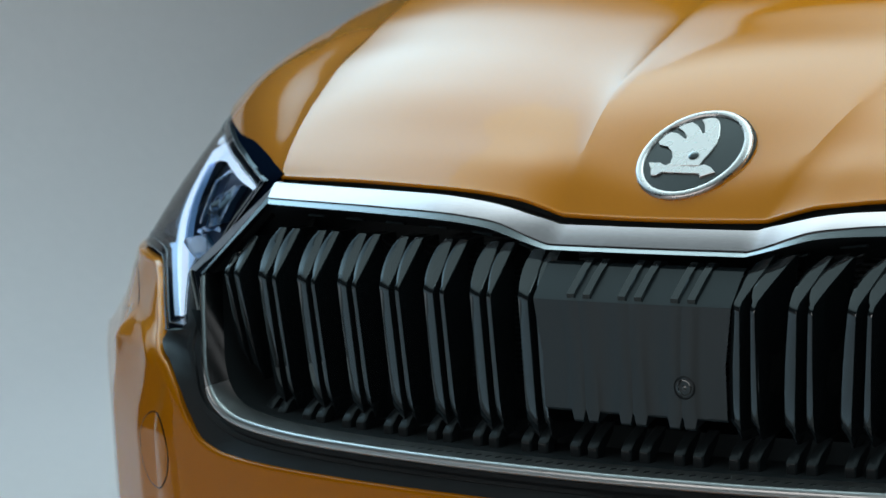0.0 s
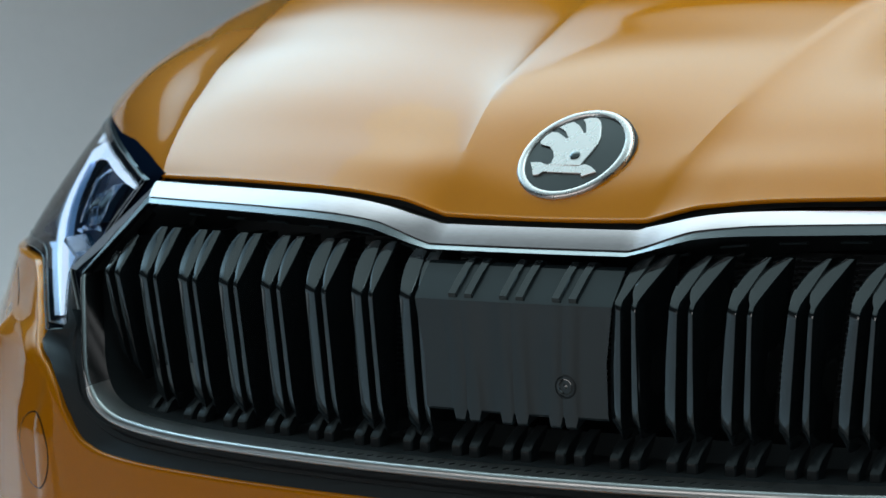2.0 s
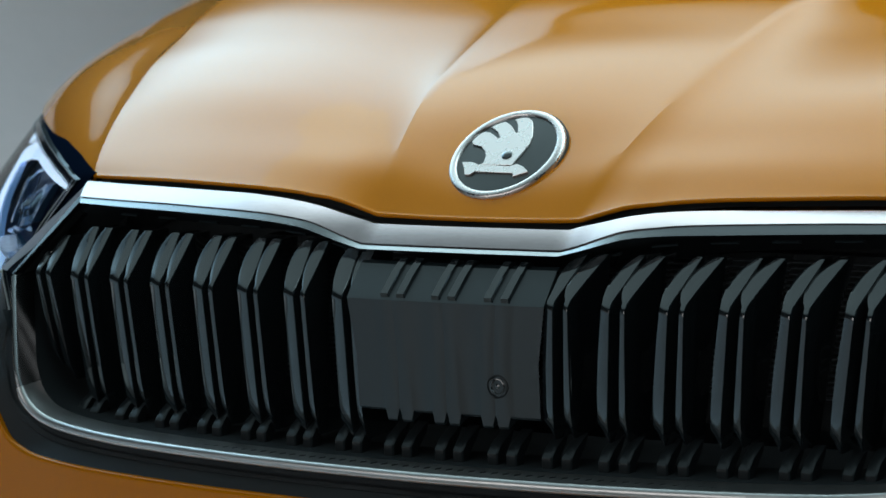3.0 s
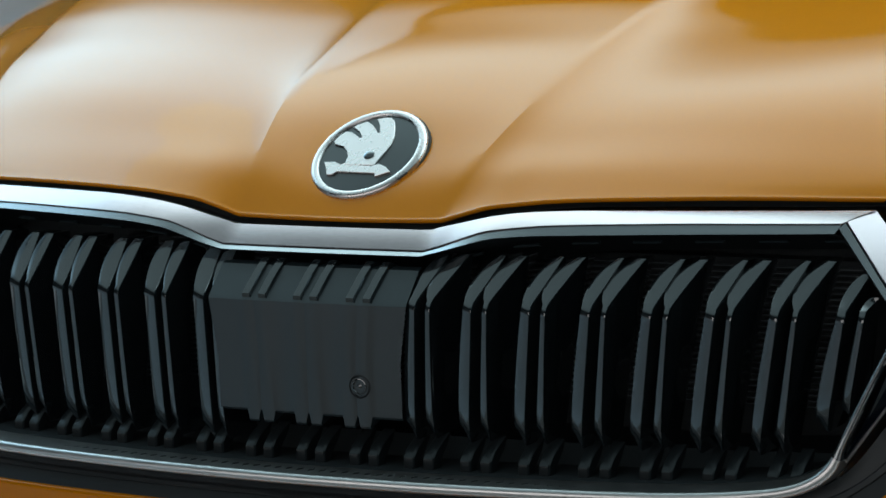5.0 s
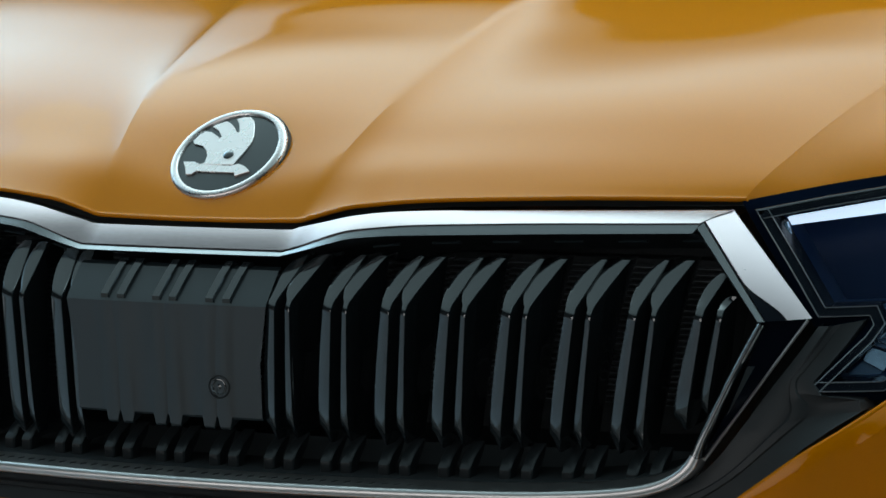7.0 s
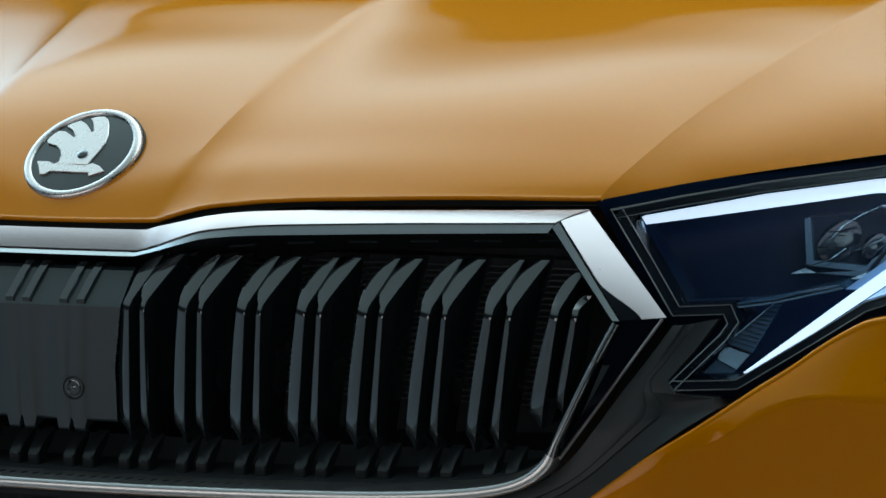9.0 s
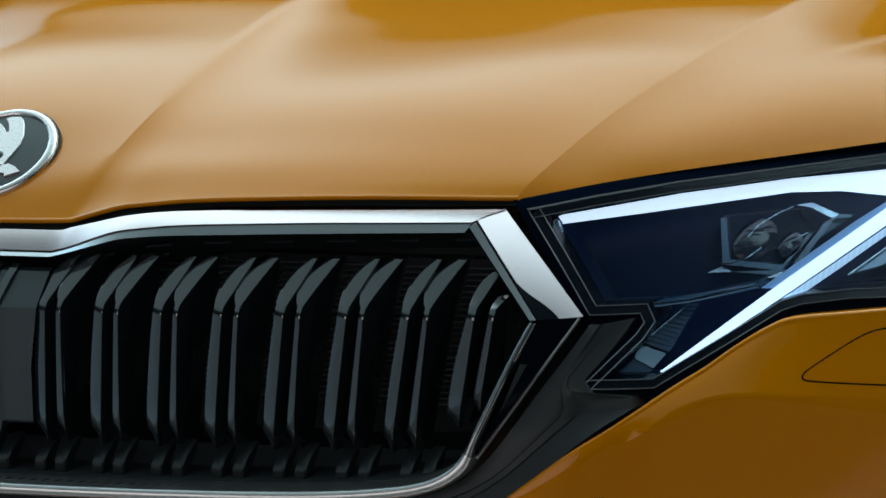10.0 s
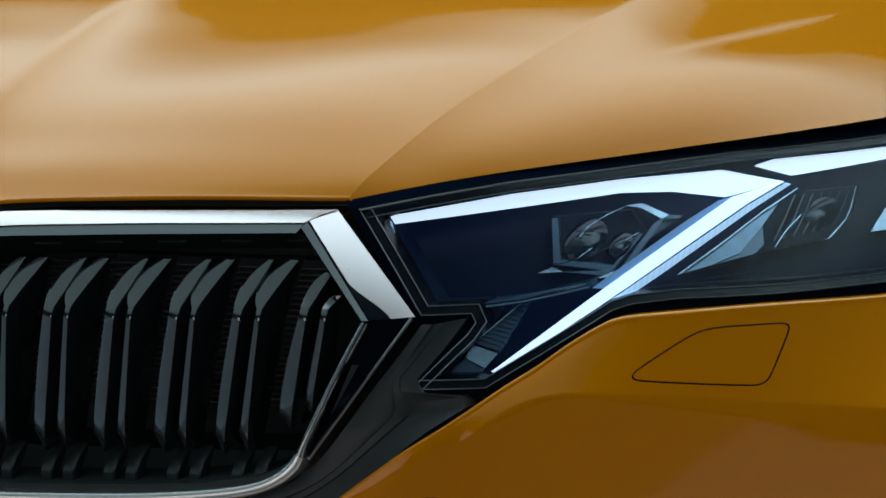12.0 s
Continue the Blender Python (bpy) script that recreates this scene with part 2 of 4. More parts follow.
def softbox(name, centre, size, rx, ry, rz, strength, fade, label, tint=(0.675, 0.960, 1.03)):
    """A framed fabric light; fade: (axis, from, to, low, high), how the fabric darkens along its own x or y."""
    m = bpy.data.materials.new(name + "_fabric")
    m.use_nodes = True
    nt = m.node_tree
    nt.nodes.clear()
    out = nt.nodes.new("ShaderNodeOutputMaterial")
    em = nt.nodes.new("ShaderNodeEmission")
    em.inputs["Color"].default_value = (*tint, 1)
    tc = nt.nodes.new("ShaderNodeTexCoord")
    sp = nt.nodes.new("ShaderNodeSeparateXYZ")
    nt.links.new(tc.outputs["Object"], sp.inputs[0])
    last = None
    for axis, a, b, lo, hi in fade:
        mr = nt.nodes.new("ShaderNodeMapRange")
        mr.interpolation_type = "SMOOTHSTEP"
        mr.inputs["From Min"].default_value, mr.inputs["From Max"].default_value = a, b
        mr.inputs["To Min"].default_value, mr.inputs["To Max"].default_value = lo, hi
        nt.links.new(sp.outputs[axis], mr.inputs["Value"])
        mul = nt.nodes.new("ShaderNodeMath")
        mul.operation = "MULTIPLY"
        nt.links.new(mr.outputs["Result"], mul.inputs[0])
        if last:
            nt.links.new(last.outputs[0], mul.inputs[1])
        else:
            mul.inputs[1].default_value = strength
        last = mul
    if last:
        nt.links.new(last.outputs[0], em.inputs["Strength"])
    else:
        em.inputs["Strength"].default_value = strength
    nt.links.new(em.outputs[0], out.inputs[0])
    root = tagged(new(name), label, "studio light")
    root.matrix_world = pose(*centre, rx, ry, rz)
    w, h = size[0] / 2, size[1] / 2
    bm = bmesh.new()
    bm.faces.new([bm.verts.new(p) for p in ((-w, -h, 0), (w, -h, 0), (w, h, 0), (-w, h, 0))])
    part("fabric", bm, m, root, smooth=False)
    part("back_cover", prism([(-w - .05, -h - .05), (w + .05, -h - .05), (w + .05, h + .05), (-w - .05, h + .05)], 0.12, (0, 0, 0.01), (1, 0, 0), (0, 1, 0), (0, 0, 1)), DARK_WALL, root, smooth=False)
    return root


studio()
# the fabric faces down its own -z side
softbox("overhead_softbox", (0.65, 0.5, 3.5), (8.9, 6.4), 0, 0, 0, 2.3, [("Y", -0.70, 1.45, 0.12, 1.0), ("X", -4.45, -3.0, 0.12, 1.0), ("Y", 3.18, 2.30, 0.17, 1.0), ("X", 4.4, 3.2, 0.30, 1.0), ("Y", -3.2, -1.8, 0.2, 1.0)], "large white overhead studio softbox fading at its edges")
softbox("side_softbox", (-3.3, 1.7, 2.70), (2.1, 5.0), 0, -50, 0, 2.75, [("Y", -2.5, -0.2, 0.10, 1.0), ("X", -1.05, 0.0, 0.10, 1.0), ("Y", 2.5, 1.5, 0.05, 1.0), ("X", 1.05, 0.4, 0.82, 1.0)], "tilted cool white softbox high beside the pale wall", (0.53, 0.89, 1.11))
# unseen fill, added to lift the nose, bumper and slat fronts
softbox("front_fill", (-0.1, -5.4, 2.1), (8.6, 3.2), 90, 0, 0, 0.82, [("X", -4.3, 4.3, 1.15, 0.70), ("X", 4.3, 3.2, 0.3, 1.0)], "unseen broad dim fill panel added behind the camera", (0.90, 0.92, 0.92))

# ---- the car ----
car = tagged(new("car"), "glossy orange car with black double-slat grille and lit headlights", "car")


# hood: rails from the front edge to the windscreen
rail_a_x = pchip([.045, .082, .118, .157, .195, .255, .318, .379, .6, 1.1], [.096, .105, .113, .121, .127, .133, .140, .148, .185, .27])
rail_a_z = pchip([.045, .082, .118, .157, .195, .255, .318, .379, .6, 1.1], [.762, .796, .819, .840, .856, .877, .897, .915, .966, 1.035])
rail_b_x = pchip([.114, .125, .16, .208, .268, .312, .39, .454, .7, 1.1], [.455, .460, .475, .493, .515, .531, .553, .574, .645, .72])
rail_b_z = pchip([.114, .125, .16, .208, .268, .312, .39, .454, .7, 1.1], [.779, .787, .806, .828, .850, .864, .885, .901, .948, .995])
rail_o_x = pchip([.114, .139, .165, .206, .292, .408, .50, .62, .80, 1.1], [.456, .487, .515, .561, .649, .756, .82, .872, .905, .915])
rail_o_z = pchip([.114, .139, .165, .206, .292, .408, .50, .62, .80, 1.1], [.777, .782, .786, .791, .798, .806, .811, .822, .848, .875])
rail_c_x = pchip([.114, .25, .36, .447, .524, .65, 1.1], [.4558, .545, .600, .653, .699, .76, .86])
rail_0_z = pchip([.043, .07, .10, .157, .195, .255, .318, .379, .6, 1.1], [.7585, .782, .8025, .839, .858, .881, .901, .920, .972, 1.042])
edge_z = pchip([0, .09, .097, .103, .12, .143, .165, .19, .24, .33, .455], [.7595, .7595, .7605, .7625, .768, .774, .7765, .779, .781, .782, .7795])


def edge_y(x):
    return .045 + .35 * max(x * x - .009, 0)


def hood_point(u, v):
    """u across from the middle (0) past rail A (1), B (2) and C (3) to the outer edge (4); v from front (0) to back (1)."""
    w = v**1.7
    xe = .096 * u if u <= 1 else .096 + (.455 - .096) * min(u - 1, 1)
    y0 = edge_y(xe)
    s = (1.1 - y0) * w
    y = y0 + s
    if u <= 1:
        x = rail_a_x(y) * u
        k = u * u
        z = rail_0_z(y) * (1 - k) + rail_a_z(y) * k
        # shallow seat under the badge
        z -= .0032 * (1 - smoothstep(.030, .052, math.hypot(x, (y - .10) * 1.22)))
    elif u <= 2:
        t = u - 1
        ya, yb_ = .045 + (1.1 - .045) * w, .114 + (1.1 - .114) * w
        near = math.exp(-s / .07)
        y = ya * (1 - t) + yb_ * t + (y0 - (.045 * (1 - t) + .114 * t)) * near
        x = rail_a_x(ya) * (1 - t) + rail_b_x(yb_) * t
        z = rail_a_z(ya) * (1 - t) + rail_b_z(yb_) * t + (edge_z(xe) - (.762 * (1 - t) + .779 * t) + .0016 * (1 - t)**8) * near
        z += CROWN * 6.75 * t * t * (1 - t) * smoothstep(.0, .14, s)
        # the crease grows out of the smooth nose
        z -= DROP * smoothstep(-.015, .075, s) * (1 - math.exp(-t * 13)) * (1 - t)**1.5
    else:
        xb, xo, xc = rail_b_x(y), rail_o_x(y), rail_c_x(y)
        x = xb + (xc - xb) * (u - 2) if u <= 3 else xc + (xo - xc) * (u - 3)
        t = (x - xb) / max(xo - xb, 1e-6)
        z = rail_b_z(y) * (1 - t) + rail_o_z(y) * t + .017 * 6.75 * t * t * (1 - t) * smoothstep(.114, .45, y)
        # sharp line that fades in along the shoulder
        if u > 3:
            z -= .0032 * smoothstep(.34, .62, y) * (1 - math.exp(-(x - xc) / .010)) * math.exp(-(x - xc) / .06)
    return x, y, z


CROWN, DROP = .008, .0072


def hood():
    us = [i / 12 for i in range(13)] + [1 + (i / 30)**1.35 for i in range(1, 30)] + [1.98, 1.993, 2, 2.02, 2.06] + [2 + i / 10 for i in range(1, 11)] + [3 + (i / 16)**1.5 for i in range(1, 17)]
    vs = [i / 70 for i in range(71)]
    rows = []
    for v in vs:
        right = [hood_point(u, v) for u in us]
        rows.append([mirror(p) for p in right[:0:-1]] + right)
    # rolled lip under the front edge
    lip = []
    for dy, dz in ((.022, -.0040), (.010, -.0052), (.002, -.0048), (-.0010, -.0040), (-.0019, -.0028), (-.0020, -.0018), (-.0014, -.0008)):
        lip.append([(x, y + dy, z + dz) for x, y, z in rows[0]])
    bm = loft(lip + rows)
    bmesh.ops.remove_doubles(bm, verts=bm.verts, dist=0.00005)
    return part("hood", bm, PAINT, car, "orange metallic hood with sharp creases", sharp=15)


# bumper skin below grille and lamps
bumper_top = pchip([0, .2, .36, .43, .463, .487, .508, .529, .555, .578, .591, .613, .629, .649, .659, .673, .733, .833, .87, .91], [.535, .536, .538, .5415, .550, .570, .5858, .6015, .6180, .6338, .643, .657, .669, .681, .685, .686, .685, .677, .674, .670])
edge_roll = pchip([.470, .487, .508, .529, .555, .578, .60, .63, .655], [0, .001, .003, .005, .006, .006, .006, .004, 0])
char_line = pchip([.55, .635, .71, .846, .91], [.640, .635, .622, .593, .58])


def bumper_y(x, z):
    x = abs(x)
    zt = bumper_top(x)
    y = skin(x, zt) - .012 * (1 - smoothstep(.5, .62, x))
    # leans forward to the character line, then an upright flank with a soft corner
    c = -.006 * math.log(math.exp(-char_line(x) / .006) + math.exp(-(zt - .02) / .006))
    d = x - .578
    flank = .034 + .45 * d + .53 * (d + math.sqrt(d * d + .006**2)) / 2
    w = min(max((zt - z) / (zt - c), 0), 1)**1.05 * smoothstep(.54, .58, x)
    y += (flank - y) * w
    # a narrow ledge under the line that widens outwards
    y -= .25 * min(max(char_line(x) - z, 0), max(0, .09 * (x - .62)))
    # the skin rolls inwards to its edge beside the grille
    y += edge_roll(x) * math.exp(-(max(zt - z, 0) / .0055)**1.2)
    y += .06 * (1 - smoothstep(.20, .40, z))
    return y


def bumper():
    xs = [i * .91 / 150 for i in range(151)]
    cols = []
    for x in xs:
        zt = bumper_top(x)
        y0 = bumper_y(x, zt - .0045)
        col = [(x, y0 + .022, zt - .001)] + [(x, y0 + .0045 * (1 - math.cos(a)), zt - .0045 * (1 - math.sin(a))) for a in (1.5708, 1.25, .94, .63, .31)]
        c = min(char_line(x), zt - .008)
        zs = [zt - .0045 + (c + .003 - zt + .0045) * (k / 13)**1.5 for k in range(14)] + [c + .0015 - .0015 * k for k in range(11)]
        zs += [c - .018 + (.20 - c + .018) * k / 18 for k in range(19)]
        for z in zs:
            col.append((x, bumper_y(x, z), z))
        cols.append(col)
    for k in range(1, 9):
        cols.append([(.91 + .008 * math.sin(k / 8 * 1.4), y + (.625 - y) * k / 8, z) for x, y, z in cols[150]])
    cols = [[right_side(p) for p in c] for c in cols[:0:-1]] + cols
    return part("bumper", loft(cols), PAINT, car, "orange front bumper", sharp=30)


def fender(side):
    """Wing behind bumper and lamp, cut out over the wheel."""
    rows = []
    for i in range(61):
        y = .60 + i / 60 * .9
        xo, zo = rail_o_x(min(y, 1.1)), rail_o_z(min(y, 1.1)) + .05 * max(0, y - 1.1)
        gap = .37**2 - (y - .98)**2
        foot = max(.22, .335 + math.sqrt(gap)) if gap > 0 else .22
        row = []
        for k in range(15):
            z = zo - (zo - foot) * k / 14
            row.append((side * (xo + .012 * math.sin(math.pi * k / 14)), y, z))
        row.append((side * (xo - .03), y, foot))
        rows.append(row)
    return part("fender", loft(rows), PAINT, car, sharp=30)


def wheel(side):
    """Tyre and plain rim under the wing."""
    w = new("wheel")
    w.parent = car
    w.location = (side * .79, .98, .33)

    def lathe(name, prof, mat):
        rows = []
        for i in range(48):
            a = 2 * math.pi * i / 48
            rows.append([(side * d, math.cos(a) * r, math.sin(a) * r) for r, d in prof])
        part(name, loft(rows, close=True), mat, w, sharp=30)
    lathe("tyre", [(.235, -.10), (.300, -.108), (.325, -.095), (.330, 0), (.325, .095), (.300, .108), (.235, .10)], RUBBER)
    lathe("rim", [(.236, -.09), (.236, .095), (.225, .098), (.205, .07), (.10, .06), (.05, .075), (.00001, .075)], PANEL)


wheel(1)
wheel(-1)
def liner(side):
    """Dark inner skin behind lamp and bumper joints."""
    rows = [[(side * (.44 + .46 * i / 24), skin(.44 + .46 * i / 24, .50 + .28 * k / 8) + .085, .50 + .28 * k / 8) for k in range(9)] for i in range(25)]
    part("inner_liner", loft(rows), RUBBER, car)


liner(1)
liner(-1)
hood()
bumper()
fender(1)
fender(-1)

# ---- grille ----
grille = new("grille")
grille.parent = car
grille["label"] = "black double-slat grille in a satin chrome frame"
top_z = pchip([0, .094, .097, .124, .148, .17, .2, .24, .33, .45], [.7535, .7535, .7545, .7605, .766, .7695, .7725, .7745, .775, .7745])
mid_z = pchip([0, .095, .098, .111, .134, .152, .177, .2, .25, .34, .436], [.7395, .7395, .7402, .7438, .7515, .7565, .7595, .7615, .7632, .7645, .7645])
low_z = pchip([0, .095, .098, .11, .134, .155, .18, .2, .25, .34, .43], [.7350, .7350, .7357, .7385, .745, .7505, .7535, .755, .757, .7585, .759])


def bow(base, k):
    return lambda x: base + k * (x * x - .009)


top_y, mid_y, low_y = bow(.034, .33), bow(.016, .28), bow(.010, .28)


THIN = .0036


def top_rows(side):
    """Cross rows of the upper bar and its lip, from the middle outwards."""
    xs = [0, .03, .06, .085, .095] + [.095 + .355 * i / 50 for i in range(1, 51)]
    half, lips = [], []
    for x in xs:
        f = smoothstep(.2, .45, x)
        xm, xl = x - .016 * f, x - .020 * f
        thin = THIN * smoothstep(.12, .26, x) if side > 0 else 0
        t = (x, top_y(x), top_z(x) - thin)
        m = (xm, mid_y(xm), mid_z(xm))
        l = (xl, low_y(xl), low_z(xl) - .6 * thin)
        half.append([(x, t[1] + .02, t[2] - .004), t,
                     tuple(Vector(t).lerp(Vector(m), .5) + Vector((0, -.0007, .0007))), m,
                     (m[0], m[1] + .004, m[2] - .0006)])
        lips.append([(m[0], m[1] + .004, m[2] - .0004), (m[0], m[1] + .0012, m[2] - .0006), (l[0], l[1] + .0006, l[2] + .0004), (l[0], l[1] + .002, l[2]), (l[0], l[1] + .03, l[2] + .001)])
    return half, lips


def chrome_top():
    (half, lips), (far, far_lips) = top_rows(1), top_rows(-1)
    rows = [[mirror(p) for p in r] for r in far[:0:-1]] + half
    part("top_bar", loft(rows), CHROME, grille, "satin chrome upper frame bar", sharp=20)
    # the lip's shade comes from the darker chrome colour
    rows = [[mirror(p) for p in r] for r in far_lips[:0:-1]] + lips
    part("top_lip", loft(rows), CHROME_SHADED, grille, "chrome lip under the bar, shaded by its darker colour", sharp=20)


def chrome_side(side):
    S = (lambda p: p) if side > 0 else mirror
    out_a, out_b = Vector((.449, .100, .7745)), Vector((.526, .057, .696))
    in_a, in_b = Vector((.435, .066, .7643)), Vector((.4930, .034, .6955))
    lip_a, lip_b = Vector((.430, .062, .7585)), Vector((.4885, .032, .6958))
    if side > 0:
        out_a.z -= THIN
    face_rows, lip_rows, dark_rows = [], [], []
    n = 24
    for i in range(n + 1):
        t = i / n
        o, m, l = out_a.lerp(out_b, t), in_a.lerp(in_b, t), lip_a.lerp(lip_b, t)
        # the bright face narrows in a curve towards the tip
        k = .86 - .38 * smoothstep(.60, 1.0, t)
        e, m0, m = o.lerp(m, k), m, o.lerp(m, .93)
        face_rows.append([S(o + Vector((-.009, .020, -.002))), S(o), S(o.lerp(e, .5) + Vector((0, -.0002, .0001))), S(e), S(e + Vector((0, .004, 0)))])
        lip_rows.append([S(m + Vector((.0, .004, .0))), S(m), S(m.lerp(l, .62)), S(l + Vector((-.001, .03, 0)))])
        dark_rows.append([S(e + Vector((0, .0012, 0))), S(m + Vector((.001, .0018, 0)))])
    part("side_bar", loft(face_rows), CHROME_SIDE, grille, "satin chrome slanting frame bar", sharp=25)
    part("side_lip", loft(lip_rows), CHROME_SHADED, grille, sharp=25)
    part("side_facet", loft(dark_rows), BEZEL, grille)


low_in = [(.490, .695), (.474, .657), (.462, .625), (.452, .600), (.441, .587), (.421, .5775), (.385, .5725), (.34, .5695), (.29, .568), (.16, .5665), (0, .566)]


def low_face(x, z):
    """The lower frame stands proud of the slats."""
    return face(x, z) - .016 * min(max((.695 - z) / .08, 0), 1)


def low_path(n=90):
    half = rounded([(x, 0, z) for x, z in low_in], n)
    return [(x, low_face(x, z), z) for x, y, z in half]


def chrome_low():
    half = low_path()
    full = [mirror(p) for p in half] + half[-2::-1]
    sec = []
    for i, p in enumerate(full):
        a, b = Vector(full[max(i - 1, 0)]), Vector(full[min(i + 1, len(full) - 1)])
        t = (b - a).normalized()
        out = t.cross(Vector((0, -1, 0))).normalized()
        if out.z > .0 and abs(t.z) < .3:
            out = -out
        if abs(t.z) >= .3 and out.x * p[0] < 0:
            out = -out
        w = .0095 - .0036 * smoothstep(.595, .61, p[2])
        q = Vector(p)
        y = Vector((0, 1, 0))
        arc = [q + out * (w * .5 * (1 - math.cos(a))) - y * (.0045 * math.sin(a)) for a in (0, .35, .7, 1.05, 1.4, 1.75, 2.1, 2.5, 2.85, math.pi)]
        sec.append([q - out * .002 + y * .022, *arc, q + out * (w + .001) + y * .015])
    up = [i for i, p in enumerate(full) if p[2] > .597]
    left = max(i for i in up if full[i][0] < 0)
    right = min(i for i in up if full[i][0] > 0)
    part("lower_bar", loft(sec[left:right + 1]), CHROME_LIGHT, grille, "thin satin chrome lower frame bar", sharp=30)
    # rising ends of the same bar, their dimmer reflection set by a darker chrome
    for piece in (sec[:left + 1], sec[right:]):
        part("rising_band", loft(piece), CHROME_SHADED, grille, "inner frame band, its dim reflection put into darker chrome", sharp=30)


outer_low = [(.5235, .695), (.5030, .6635), (.4800, .6275), (.4585, .5945)]


def lower_facet(side):
    """The gloss black slanting facet under the tip, with its fine chrome edge."""
    S = (lambda p: p) if side > 0 else mirror
    o = resample(outer_low, 20)
    i_ = resample([(.492, .695), (.485, .663), (.471, .623), (.4595, .599)], 20)
    rows = []
    ya, yb = [low_face(*o[k]) + .011 for k in (0, -1)], [low_face(*i_[k]) + .002 for k in (0, -1)]
    for k, (a, b) in enumerate(zip(o, i_)):
        p, q = Vector((a[0], ya[0] + (ya[1] - ya[0]) * k / 19, a[1])), Vector((b[0], yb[0] + (yb[1] - yb[0]) * k / 19, b[1]))
        rows.append([S(p.lerp(q, k)) for k in (0, .25, .5, .75, 1)])
    part("lower_facet", loft(rows), BEZEL, grille, sharp=40)
    path = [S((a[0], ya[0] + (ya[1] - ya[0]) * k / 19 - .0015, a[1])) for k, a in enumerate(o)]
    part("edge_trim", sweep(path, [(.0013 * math.cos(q * math.pi / 4), .0013 * math.sin(q * math.pi / 4)) for q in range(8)], up=(0, -1, 0)), CHROME_LIGHT, grille)


def surround():
    """Black plastic between the chrome frame and the orange bumper."""
    inner = rounded([(.530, 0, .690), (.516, 0, .667), (.499, 0, .643), (.484, 0, .620), (.468, 0, .597), (.452, 0, .581), (.435, 0, .572), (.40, 0, .565), (.30, 0, .5595), (.17, 0, .5575), (0, 0, .557)], 160)
    outer = rounded([(.5585, 0, .6920), (.548, 0, .672), (.5265, 0, .6435), (.578, 0, .6365), (.538, 0, .611), (.512, 0, .587), (.490, 0, .564), (.463, 0, .546), (.43, 0, .5405), (.36, 0, .537), (.2, 0, .535), (0, 0, .534)], 160, 1)
    half = []
    for a, b in zip(inner, outer):
        row = []
        for k, dy in ((0, .030), (.01, .0150), (.12, .0132), (.30, .0118), (.37, .0114), (.40, .0085), (.52, .0072), (.55, .0092), (.68, .0078), (.80, .0070), (.95, .0065), (1.0, .0085), (1.05, .03)):
            x, z = a[0] * (1 - k) + b[0] * k, a[2] * (1 - k) + b[2] * k
            near = low_face(x, z) + dy
            far = skin(b[0], b[2]) + .003 if b[2] > bumper_top(b[0]) + .006 else bumper_y(b[0], bumper_top(b[0])) + .004
            m = min(max((k - .30) / .70, 0), 1)
            row.append((x, near * (1 - m) + (far + max(0, k - 1) * .4) * m, z))
        half.append(row)
    rows = [[right_side(p) for p in r] for r in half] + half[-2::-1]
    part("surround", loft(rows), SURROUND, grille, "grained black plastic surround", sharp=30)


def fin_profile(top, foot):
    """Depth and height down one blade: slanting top, rounded bend, long front."""
    rows = []
    rise = top - .7025
    for k in range(11):
        t = 1 - k / 10
        rows.append((.0052 + rise * .95 * t + .0020 * math.sin(math.pi * t), .7025 + rise * t))
    for k in range(1, 8):
        a = k / 8
        rows.append((.0052 * (1 - a)**1.9, .7025 - .0085 * a))
    for t in (0, .2, .4, .6, .75, .84, .88, .92, .95, .975, 1):
        rows.append((.004 * max(0, t - .8) / .2, .6940 + (foot - .6940) * t))
    return rows


SECTION = ((-1, 1.3), (-.93, .45), (-.86, .12), (-.5, 0), (0, 0), (.5, 0), (.86, .12), (.93, .45), (1, 1.3))


